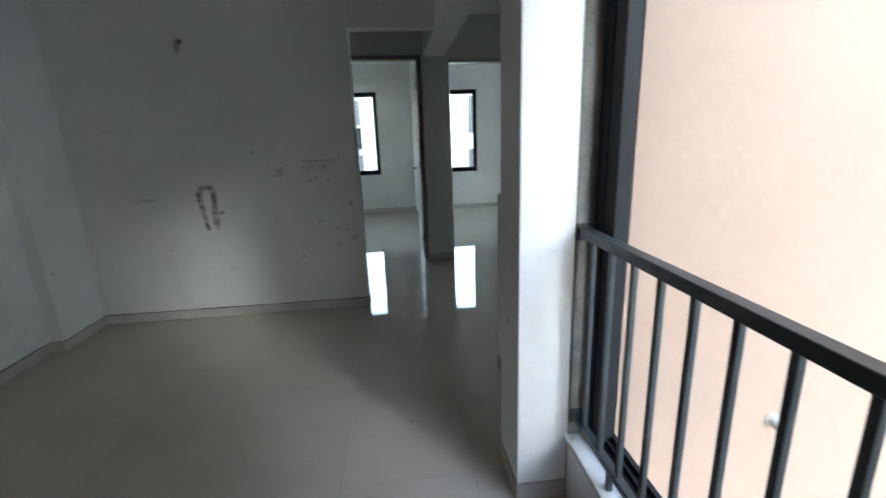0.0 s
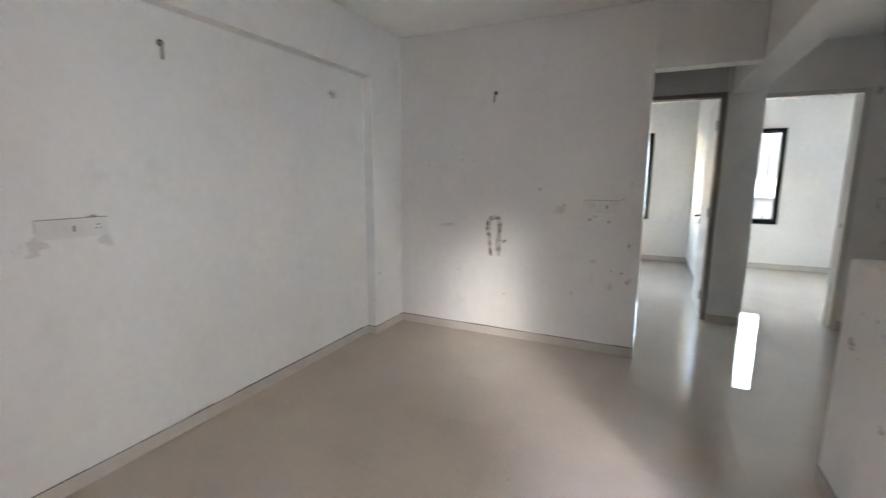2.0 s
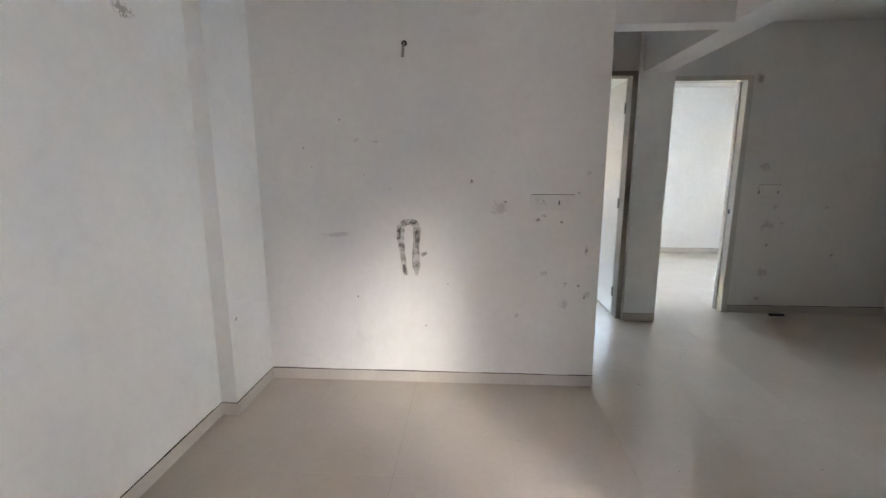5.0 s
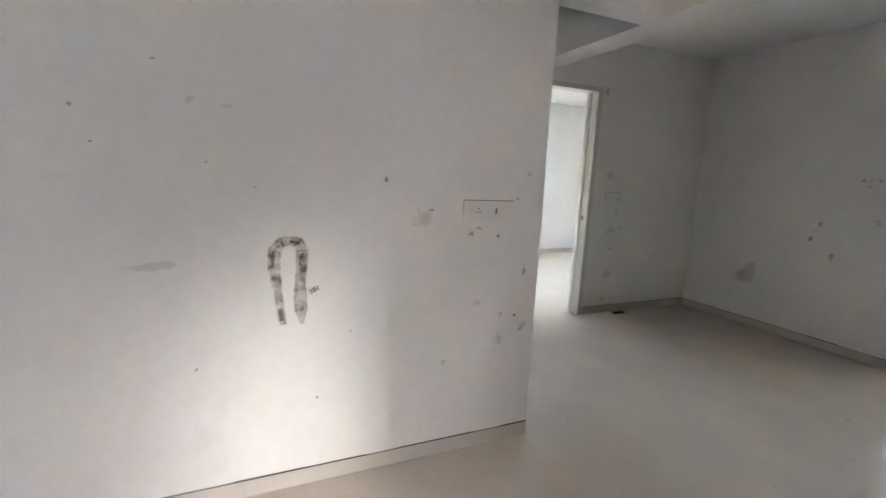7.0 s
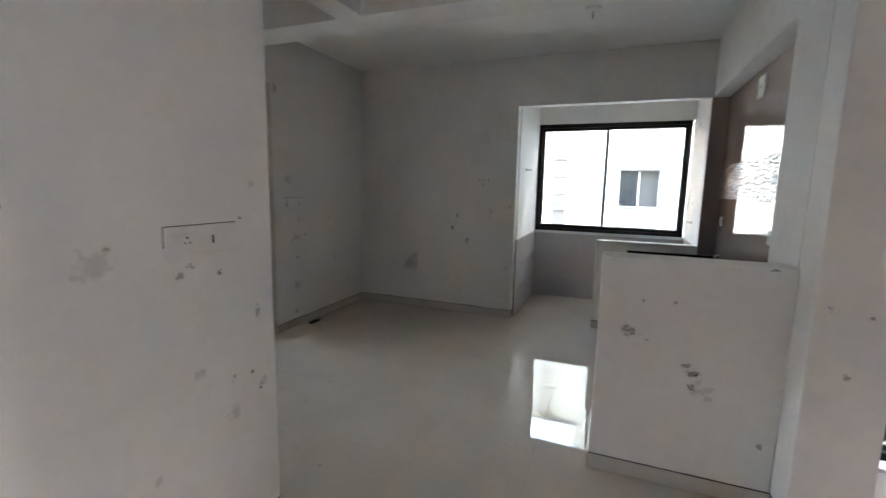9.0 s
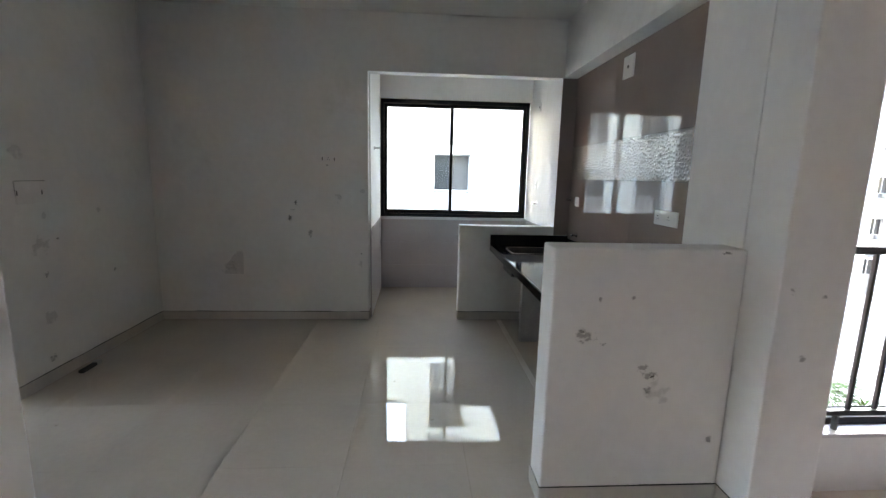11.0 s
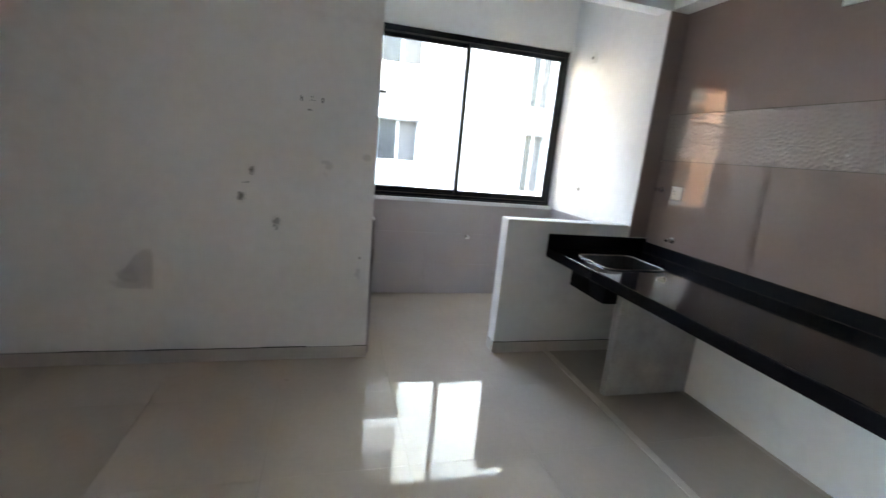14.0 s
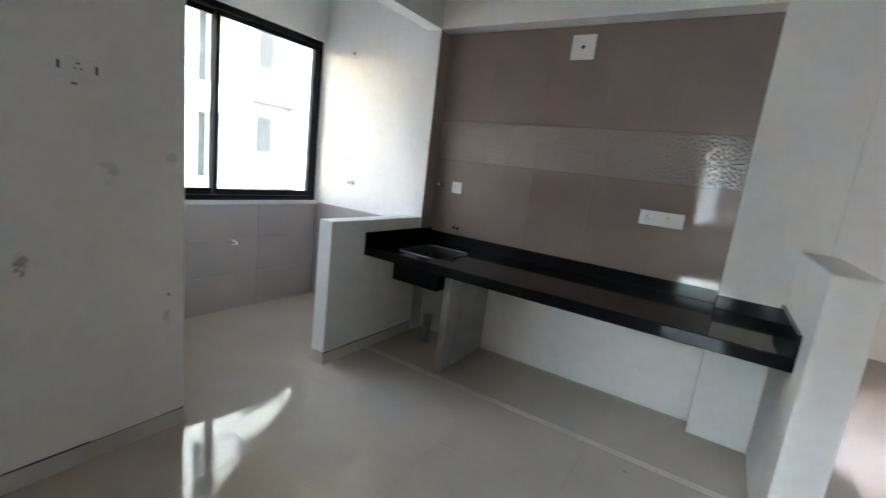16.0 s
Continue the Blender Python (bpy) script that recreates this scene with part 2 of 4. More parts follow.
wall_balcony = structure("wall_balcony", boxes((0.94, 1.05, SY0, SY1, 0, SILL - 0.02), (0.94, 1.2, -5.2, SY0, 0, H), (0.73, 1.115, SY0, SY1, LIN, H), (0.73, 0.94, -5.2, SY0, 0, H)),
                         PLASTER, "white plaster wall under and beside the railed opening", "wall")
pier = structure("wall_pier", box(0.73, 0.94, SY1, YC, 0, H, 0.006), PLASTER, "white plastered wall pier beside the railed opening", "wall")
reveal = structure("wall_reveal", boxes((0.94, 1.11, SY1 - 0.004, YC - 0.1, 0, H)), CEMENT, "rough grey cement reveal", "wall")
beam_back = structure("beam_back", boxes((0, 0.69, 0, 0.15, LIN, H)), PLASTER, "white plastered beam over the passage", "beam")
beam_cross = structure("beam_cross", boxes((0.69, 0.92, YC, 1.376, LIN, H)), PLASTER, "white plastered ceiling beam between living and dining", "beam")

# passage and bedrooms
column = structure("column_passage", box(0.665, 0.975, 1.376, 1.82, 0, H, 0.006), PLASTER, "white plastered column between two doorways", "wall")
wall_bed1 = structure("wall_passage", boxes((-2.265, -0.22, 1.43, 1.55, 0, H), (-0.22, 0.665, 1.43, 1.55, 2.36, H)), PLASTER, "white plaster wall with a doorway", "wall")
wall_north = structure("wall_north", boxes((0.975, 1.84, YN, 1.82, 2.36, H), (1.84, XE, YN, 1.82, 0, H), (XE, 5.0, YN, 1.82, 0, H)), PLASTER,
                       "off-white smudged plaster wall with a doorway", "wall")
wall_between = structure("wall_bedrooms", boxes((0.70, 0.82, 1.82, YB, 0, H)), PLASTER, "white plaster wall between bedrooms", "wall")
W1 = (-1.90, 0.03, 0.77, 2.32)
W2 = (0.92, 1.98, 0.76, 2.33)
wall_far = structure("wall_bedroom_back", boxes((-2.6, W1[0], YB, YB + 0.2, 0, H), (W1[1], W2[0], YB, YB + 0.2, 0, H), (W2[1], 5.0, YB, YB + 0.2, 0, H),
                                                (W1[0], W1[1], YB, YB + 0.2, 0, W1[2]), (W1[0], W1[1], YB, YB + 0.2, W1[3], H),
                                                (W2[0], W2[1], YB, YB + 0.2, 0, W2[2]), (W2[0], W2[1], YB, YB + 0.2, W2[3], H)), PLASTER,
                     "white plaster wall with two windows", "wall")
# W3 is never in view: opening added and enlarged to brighten bedroom and dining
W3 = (2.05, 4.55, 0.35, 2.36)
wall_bed_east = structure("wall_bedroom_east", boxes((4.72, 5.0, 1.82, W3[0], 0, H), (4.72, 5.0, W3[1], YB, 0, H), (4.72, 5.0, W3[0], W3[1], 0, W3[2]), (4.72, 5.0, W3[0], W3[1], W3[3], H)), PLASTER, "white plaster wall", "wall")

# dining, kitchen and utility
wall_east = structure("wall_east", boxes((XE, XE + 0.12, -0.254, YN, 0, H), (XE, XE + 0.12, -2.048, -0.254, LIN - 0.005, H), (XE, XE + 0.12, YT - 0.2, -2.048, 0, H)), PLASTER,
                      "off-white smudged plaster wall with an opening to the utility balcony", "wall")
wall_kitchen = structure("wall_kitchen", boxes((1.355, XE + 0.12, -2.30, YT - 0.012, 0, LIN)), PLASTER, "white plaster kitchen wall under and behind the tiles", "wall")
column_kitchen = structure("column_kitchen", boxes((0.94, 1.355, YC - 0.1, YC, 0, LIN), (1.11, 1.355, -2.30, YC - 0.1, 0, LIN)), PLASTER, "white plastered kitchen column", "wall")
beam_kitchen = structure("beam_kitchen", boxes((0.94, XE, -2.16, YC, LIN, H), (1.11, XE, -2.30, -2.16, LIN, H)), PLASTER, "white plastered beam above the kitchen tiles", "beam")
half_wall = structure("half_wall", box(0.906, 1.06, YC, -1.258, 0, 1.145, 0.008), PLASTER, "white plastered half-height wall with scuffs", "wall")
low_wall = structure("low_wall", box(XE + 0.005, XE + 0.12, -2.048, -1.129, 0, 0.945, 0.006), PLASTER, "white plastered low wall between kitchen and utility", "wall")
wall_utility_north = structure("wall_utility_north", boxes((XE + 0.12, XW + 0.2, -0.264, -0.1, 0, H)), PLASTER, "white plaster utility balcony side wall", "wall")
wall_utility_south = structure("wall_utility_south", boxes((XE + 0.12, XW + 0.2, -2.30, -2.10, 0, H)), PLASTER, "white plaster utility balcony side wall with outlets", "wall")
wall_utility = structure("wall_utility", boxes((XW, XW + 0.2, -2.1, -0.264, 0, 0.90)), PLASTER, "utility balcony parapet wall under the window", "wall")
beam_utility = structure("beam_utility", boxes((XW, XW + 0.2, -2.1, -0.264, 2.31, H)), PLASTER, "white plastered beam over the utility window", "beam")
facade = structure("facade_own", boxes((1.11, XW + 0.2, -2.40, -2.302, -7, 6.5)), PEACH, "peach painted outside wall of the kitchen", "facade")


# ---------------------------------------------------------------- windows and railing
def sliding_window(name, label, y0, y1, z0, z1, mid, place, panel_gap=0.0):
    """A two-panel sliding window in the local x = 0 plane, spanning y; place turns it into the wall."""
    w = thing(name, label, "window", kind="structure")
    w.matrix_world = place
    d = 0.05
    frame_ob = part("window_frame", boxes((-d, d, y0, y1, z0, z0 + 0.035), (-d, d, y0, y1, z1 - 0.045, z1), (-d, d, y0, y0 + 0.04, z0 + 0.035, z1 - 0.045),
                                          (-d, d, y1 - 0.04, y1, z0 + 0.035, z1 - 0.045), (-0.004, 0.004, y0 + 0.04, y1 - 0.04, z0 + 0.035, z0 + 0.05),
                                          (-d - 0.012, -d, y0, y1, z0 - 0.008, z0 + 0.012)), ALU, w, "black powder-coated aluminium frame")
    s = 0.045
    for i, (a, b) in enumerate(((y0 + 0.04, mid + 0.02), (mid - 0.02, y1 - 0.04))):
        x = -0.024 if i == 0 else 0.024
        sash = part("sash", boxes((x - 0.014, x + 0.014, a, b, z0 + 0.037, z0 + 0.037 + s), (x - 0.014, x + 0.014, a, b, z1 - 0.047 - s * 0.8, z1 - 0.047),
                                  (x - 0.014, x + 0.014, a, a + s * 0.8, z0 + 0.037 + s, z1 - 0.047 - s * 0.8), (x - 0.014, x + 0.014, b - s * 0.8, b, z0 + 0.037 + s, z1 - 0.047 - s * 0.8)), ALU, w)
        pane = part("pane", boxes((x - 0.003, x + 0.003, a + s * 0.8, b - s * 0.8, z0 + 0.037 + s, z1 - 0.047 - s * 0.8)), GLASS, sash, "clear glass pane")
        pane.visible_shadow = False
        part("latch", box(x - 0.024, x - 0.0145, (b - 0.027) if i == 0 else (a + 0.009), (b - 0.009) if i == 0 else (a + 0.027), (z0 + z1) / 2 - 0.06, (z0 + z1) / 2 + 0.06, 0.003), ALU, sash)
    return w


win_u = sliding_window("window_utility", "closed black aluminium sliding window with clear panes", -2.075, -0.268, 0.905, 2.306, -1.13, pose(XW + 0.055, 0, 0))
win_1 = sliding_window("window_1", "black aluminium sliding bedroom window with clear panes", -W1[1], -W1[0], W1[2], W1[3], -(W1[0] + W1[1]) / 2, pose(0, YB + 0.06, 0, 0, 0, 90))
win_2 = sliding_window("window_2", "black aluminium sliding bedroom window with clear panes", -W2[1], -W2[0], W2[2], W2[3], -(W2[0] + W2[1]) / 2, pose(0, YB + 0.06, 0, 0, 0, 90))
# unseen window in the added daylight opening
win_unseen = sliding_window("window_unseen", "black aluminium sliding bedroom window with clear panes", W3[0], W3[1], W3[2], W3[3], (W3[0] + W3[1]) / 2, pose(4.78, 0, 0))
sill_u = structure("window_sill", box(XW - 0.035, XW + 0.0, -2.092, -0.272, 0.87, 0.904, 0.004), MARBLE, "white marble window sill", "sill")

# tall railed opening of the living room: frame with both leaves slid away to one side
win_b = thing("window_balcony", "tall black aluminium sliding window frame standing open", "window", kind="structure")
part("window_frame", boxes((1.005, 1.10, SY0, SY1 - 0.004, SILL, SILL + 0.035), (1.005, 1.10, SY0, SY1 - 0.004, LIN - 0.05, LIN), (1.005, 1.10, SY0, SY0 + 0.045, SILL + 0.035, LIN - 0.05),
                           (1.005, 1.10, SY1 - 0.064, SY1 - 0.004, SILL + 0.035, LIN - 0.05), (1.036, 1.04, SY0 + 0.045, SY1 - 0.064, SILL + 0.035, SILL + 0.055),
                           (1.068, 1.072, SY0 + 0.045, SY1 - 0.064, SILL + 0.035, SILL + 0.055)), ALU, win_b)
for k in range(2):
    xs = 1.022 + 0.033 * k
    part("stile", boxes((xs - 0.013, xs + 0.013, SY1 - 0.14 + 0.02 * k, SY1 - 0.066, SILL + 0.057, LIN - 0.052)), ALU, win_b, "black interlock stile")
sill_b = structure("window_sill_balcony", box(0.925, 1.115, SY0, SY1 - 0.005, SILL - 0.02, SILL, 0.004), MARBLE, "white marble sill under the railing", "sill")

rail = thing("railing", "black painted steel railing with upright square bars", "railing", at=(0.965, SY1, SILL))


def rail_part(name, *b):
    ob = part(name, box(*b, 0.003), RAIL, rail)
    ob.location = (-0.965, -SY1, -SILL)
    return ob


rail_part("top_rail", 0.945, 0.985, SY0, SY1 - 0.006, 1.125, 1.16)
rail_part("bottom_rail", 0.95, 0.98, SY0, SY1 - 0.006, 0.375, 0.40)
y = -2.437
while y > SY0 + 0.03:
    rail_part("bar", 0.956, 0.974, y - 0.009, y + 0.009, 0.40, 1.125)
    y -= 0.13
for y in (SY1 - 0.3, SY0 + 0.3):
    rail_part("foot", 0.955, 0.975, y - 0.01, y + 0.01, SILL, 0.375)
for zz in (1.142, 0.388):
    rail_part("bracket", 0.935, 0.995, SY1 - 0.012, SY1 - 0.0045, zz - 0.03, zz + 0.03)

# ---------------------------------------------------------------- doors
door_1 = thing("door_1", "cream flush bedroom door standing open against the wall", "door", kind="structure")
part("door_frame", boxes((-0.22, -0.17, 1.425, 1.555, 0, 2.36), (0.615, 0.665, 1.425, 1.555, 0, 2.36), (-0.17, 0.615, 1.425, 1.555, 2.318, 2.36)), DOOR_FRAME, door_1, "grey-brown wooden door frame")
leaf = part("leaf", box(0.612, 0.648, 1.56, 2.40, 0.01, 2.308, 0.003), DOOR_PAINT, door_1)
part("rose", box(0.604, 0.612, 2.29, 2.33, 0.96, 1.14, 0.003), STEEL, leaf, "steel lever back plate")
part("handle", tube([(0.606, 2.31, 1.06), (0.565, 2.31, 1.06), (0.555, 2.30, 1.06), (0.555, 2.20, 1.06)], 0.009), DARK_HOLE, leaf, "dark lever handle")
for z in (0.25, 1.15, 2.05):
    part("hinge", box(0.60, 0.615, 1.545, 1.562, z - 0.05, z + 0.05, 0.002), STEEL, leaf)

door_2 = thing("door_2", "cream painted frame of an open bedroom doorway", "door", kind="structure")
frame_2 = part("door_frame", boxes((1.785, 1.84, 1.69, 1.83, 0, 2.36), (0.977, 1.02, 1.69, 1.83, 0, 2.36), (1.02, 1.785, 1.69, 1.83, 2.315, 2.36)), DOOR_PAINT, door_2)
part("strike_plate", boxes((1.782, 1.785, 1.742, 1.764, 1.03, 1.075)), DARK_HOLE, frame_2, "dark metal strike plate")
part("door_stop", boxes((1.77, 1.785, 1.785, 1.83, 0, 2.315)), DOOR_PAINT, frame_2)

door_3 = thing("door_3", "closed reddish-brown veneered entrance door", "door", kind="structure")
part("door_frame", boxes((-2.42, -2.358, -3.49, -3.43, 0, 2.16), (-2.42, -2.358, -4.42, -4.36, 0, 2.16), (-2.42, -2.358, -4.36, -3.49, 2.10, 2.16)), DOOR_BROWN, door_3)
leaf3 = part("leaf", box(-2.415, -2.38, -4.357, -3.493, 0.008, 2.097, 0.003), DOOR_BROWN, door_3)
part("handle", tube([(-2.38, -4.25, 1.0), (-2.33, -4.25, 1.0), (-2.325, -4.24, 1.0), (-2.325, -4.13, 1.0)], 0.01), STEEL, leaf3)
structure("wall_lobby", boxes((-2.64, -2.605, -4.6, -3.2, 0, H)), PLASTER, "plain lobby wall behind the entrance door", "wall")

# ---------------------------------------------------------------- skirting with its dark gap
def skirting(name, x0, y0, x1, y1, nx, ny, gap=1.0):
    """Flush tile skirting along a wall line; n points into the room."""
    t = 0.004
    L = math.hypot(x1 - x0, y1 - y0)
    base = thing(name, "cream tile skirting with a dark open joint above", "skirting", kind="structure")
    bx = lambda d, z0, z1: boxes((min(x0, x1, x0 + nx * d, x1 + nx * d), max(x0, x1, x0 + nx * d, x1 + nx * d), min(y0, y1, y0 + ny * d, y1 + ny * d), max(y0, y1, y0 + ny * d, y1 + ny * d), z0, z1))
    part("tile_strip", bx(t, 0.0, SK - 0.006), SKIRT, base)
    # the joint is uneven: short lengths of different height
    rng = random.Random(int(abs(x0 * 100 + y0 * 37 + x1 * 11)))
    bm = bmesh.new()
    s = 0.0
    while s < L:
        e = min(L, s + rng.uniform(0.08, 0.3))
        h = rng.uniform(0.002, 0.008) * gap
        a, b = s / L, e / L
        xa, xb, ya, yb = x0 + (x1 - x0) * a, x0 + (x1 - x0) * b, y0 + (y1 - y0) * a, y0 + (y1 - y0) * b
        add_box(bm, min(xa, xb, xa + nx * 0.002, xb + nx * 0.002), max(xa, xb, xa + nx * 0.002, xb + nx * 0.002),
                min(ya, yb, ya + ny * 0.002, yb + ny * 0.002), max(ya, yb, ya + ny * 0.002, yb + ny * 0.002), SK - 0.006, SK - 0.006 + h)
        s = e
    part("joint", bm, GAP, base, "dark open joint")
    return base


skirting("baseboard_back", XA2, 0, -0.002, 0, 0, -1)
skirting("baseboard_back_end", 0, 0.0, 0, 0.15, 1, 0, 0.5)
skirting("baseboard_west", XA, -3.43, XA, -0.494, 1, 0)
skirting("baseboard_column", XA2, -0.49, XA2, -0.004, 1, 0, 0.8)
skirting("baseboard_column_end", XA, -0.49, XA2, -0.49, 0, -1, 0.6)
skirting("baseboard_north", 1.84, YN, XE - 0.004, YN, 0, -1, 0.8)
skirting("baseboard_east", XE, -0.254, XE, YN, -1, 0, 0.8)
skirting("baseboard_east_end", XE, -0.254, XE + 0.12, -0.254, 0, -1, 0.3)
skirting("baseboard_half_wall", 0.906, YC, 0.906, -1.258, -1, 0, 0.8)
skirting("baseboard_half_end", 0.906, -1.258, 1.06, -1.258, 0, 1, 0.4)
skirting("baseboard_pier", 0.73, SY1, 0.73, YC, -1, 0, 0.5)
skirting("baseboard_pier_end", 0.734, SY1, 0.938, SY1, 0, -1, 0.3)
skirting("baseboard_pier_north", 0.73, YC, 0.902, YC, 0, 1, 0.5)
skirting("baseboard_low_wall", XE + 0.005, -2.048, XE + 0.005, -1.129, -1, 0, 0.8)
skirting("baseboard_low_end", XE + 0.005, -1.129, XE + 0.12, -1.129, 0, 1, 0.3)
skirting("baseboard_passage", 0.665, 1.376, 0.975, 1.376, 0, -1, 0.8)
skirting("baseboard_bedrooms", -2.2, YB, 4.72, YB, 0, -1, 0.6)
skirting("baseboard_bedroom_wall", 0.70, 2.42, 0.70, YB, -1, 0, 0.5)
skirting("baseboard_bedroom_east", 4.72, 1.82, 4.72, YB, -1, 0, 0.5)

# ---------------------------------------------------------------- kitchen
counter = thing("kitchen_counter", "black polished granite counter with a raised back edge", "counter")
CX0, CX1, CF, CT, CB = 1.062, XE + 0.003, -1.45, 0.765, 0.705
SX0, SX1, SYA, SYB = 2.864, 3.20, -1.93, -1.545       # sink cut-out


def pierced_slab(xs, ys, z0, z1):
    """One slab with a rectangular hole: four stations each way, the middle field left out."""
    bm = bmesh.new()
    g = {(i, j, k): bm.verts.new((xs[i], ys[j], (z0, z1)[k])) for i in range(4) for j in range(4) for k in range(2)}
    for i in range(3):
        for j in range(3):
            if (i, j) != (1, 1):
                for k in range(2):
                    bm.faces.new((g[i, j, k], g[i + 1, j, k], g[i + 1, j + 1, k], g[i, j + 1, k]))
    rims = [((i, 0), (i + 1, 0)) for i in range(3)] + [((i, 3), (i + 1, 3)) for i in range(3)] + [((0, j), (0, j + 1)) for j in range(3)] + [((3, j), (3, j + 1)) for j in range(3)]
    rims += [((1, 1), (2, 1)), ((1, 2), (2, 2)), ((1, 1), (1, 2)), ((2, 1), (2, 2))]
    for (a, b), (c, d) in rims:
        bm.faces.new((g[a, b, 0], g[c, d, 0], g[c, d, 1], g[a, b, 1]))
    bmesh.ops.recalc_face_normals(bm, faces=list(bm.faces))
    return bm


slab = part("slab", pierced_slab((CX0, SX0, SX1, CX1), (YT + 0.016, SYA, SYB, CF), CB, CT), GRANITE, counter)
part("edge_band", box(CX0, CX1, CF, CF + 0.022, CB - 0.001, CT + 0.003, 0.006), GRANITE, counter, "rounded polished front edge")
part("upstand", box(1.36, CX1 - 0.02, YT, YT + 0.018, CT, 0.84, 0.003), GRANITE, counter)
part("upstand", box(CX0, 1.36, YC + 0.002, YC + 0.02, CT, 0.84, 0.003), GRANITE, counter)
part("upstand", box(CX0, CX0 + 0.018, YC + 0.02, CF + 0.02, CT, 0.865, 0.003), GRANITE, counter)
part("upstand", box(CX1 - 0.02, CX1, YT, CF + 0.02, CT, 0.862, 0.003), GRANITE, counter)
support = structure("counter_support", box(2.80, 2.85, YT - 0.01, -1.62, 0, CB, 0.004), SLAB_PLASTER, "grey cement plastered support slab under the counter", "support")

sink = thing("kitchen_sink", "stainless steel sink bowl set in the black counter", "sink", at=(3.07, -1.79, 0.6))


def bowl():
    """An open rounded bowl with a drawn rim."""
    bm = bmesh.new()
    rings = []
    for inset, z, r in ((-0.009, CT + 0.0045, 0.055), (0.0, CT + 0.004, 0.05), (0.005, CT - 0.02, 0.05), (0.016, 0.62, 0.06), (0.045, 0.592, 0.07)):
        x0, x1, y0, y1 = SX0 + inset, SX1 - inset, SYA + inset, SYB - inset
        ring = []
        for cx, cy, a0 in ((x1 - r, y1 - r, 0), (x0 + r, y1 - r, 90), (x0 + r, y0 + r, 180), (x1 - r, y0 + r, 270)):
            for k in range(6):
                a = radians(a0 + 90 * k / 5)
                ring.append(bm.verts.new((cx + r * math.cos(a), cy + r * math.sin(a), z)))
        rings.append(ring)
    n = len(rings[0])
    for a, b in zip(rings, rings[1:]):
        for k in range(n):
            bm.faces.new((a[k], a[(k + 1) % n], b[(k + 1) % n], b[k]))
    bm.faces.new(rings[-1])
    bmesh.ops.recalc_face_normals(bm, faces=list(bm.faces))
    bmesh.ops.solidify(bm, geom=list(bm.faces), thickness=0.0015)
    return bm


def under(ob, root):
    ob.location = -Vector(root.location)
    return ob


under(part("bowl", bowl(), BOWL, sink), sink)
rim_path = []
for cx, cy, a0 in ((SX1 - 0.05, SYB - 0.05, 0), (SX0 + 0.05, SYB - 0.05, 90), (SX0 + 0.05, SYA + 0.05, 180), (SX1 - 0.05, SYA + 0.05, 270)):
    rim_path += [(cx + 0.055 * math.cos(radians(a0 + 18 * k)), cy + 0.055 * math.sin(radians(a0 + 18 * k)), CT + 0.0055) for k in range(6)]
under(part("rim", tube(rim_path + rim_path[:1], 0.0028, 8), STEEL, sink, "polished steel rim"), sink)
under(part("drain", tube([(3.034, -1.735, 0.594), (3.034, -1.735, 0.60)], 0.045, 20), CHROME, sink), sink)
under(part("waste_fitting", tube([(3.034, -1.735, 0.60), (3.034, -1.735, 0.64)], [0.022, 0.016], 14), CHROME, sink), sink)
under(part("underside", boxes((SX0 - 0.014, SX0 - 0.008, SYA - 0.012, SYB + 0.012, 0.571, CB - 0.002), (SX1 + 0.008, SX1 + 0.014, SYA - 0.012, SYB + 0.012, 0.571, CB - 0.002),
                               (SX0 - 0.008, SX1 + 0.008, SYA - 0.012, SYA - 0.006, 0.571, CB - 0.002), (SX0 - 0.008, SX1 + 0.008, SYB + 0.006, SYB + 0.012, 0.571, CB - 0.002),
                               (SX0 - 0.014, SX1 + 0.014, SYA - 0.012, SYB + 0.012, 0.565, 0.571)), GRANITE, sink, "dark coated underside"), sink)

strip = structure("floor_strip", box(1.062, XE + 0.003, -1.566, -1.522, 0.0, 0.003, 0.001), STRIP, "pale stone strip in the floor before the counter", "floor")
pipe = thing("drain_pipe", "short grey plastic waste pipe standing on the floor", "pipe", at=(3.165, -1.956, 0))
part("stub", tube([(0, 0, 0), (0, 0, 0.21)], 0.028, 16), PVC, pipe)
part("collar", tube([(0, 0, 0.15), (0, 0, 0.22)], 0.034, 16), PVC, pipe)

# glazed tiles behind the counter
TX0, TX1 = 1.355, XE
tiles_back = structure("wall_tiling", boxes((TX0, TX1, YT - 0.012, YT - 0.006, 0.70, LIN)), GROUT_DARK, "glossy mauve-grey wall tiles with a relief band", "tiling")
TW = (TX1 - TX0) / 5
for name_z, z0, z1 in (("low", 0.72, 1.407), ("high", 1.709, LIN - 0.002)):
    me = mesh_of("tile", box(0.0003, TW - 0.0003, YT - 0.006, YT, z0, z1, 0.0005), DADO)
    for k in range(5):
        piece("tile", me, tiles_back, pose(TX0 + k * TW, 0, 0))


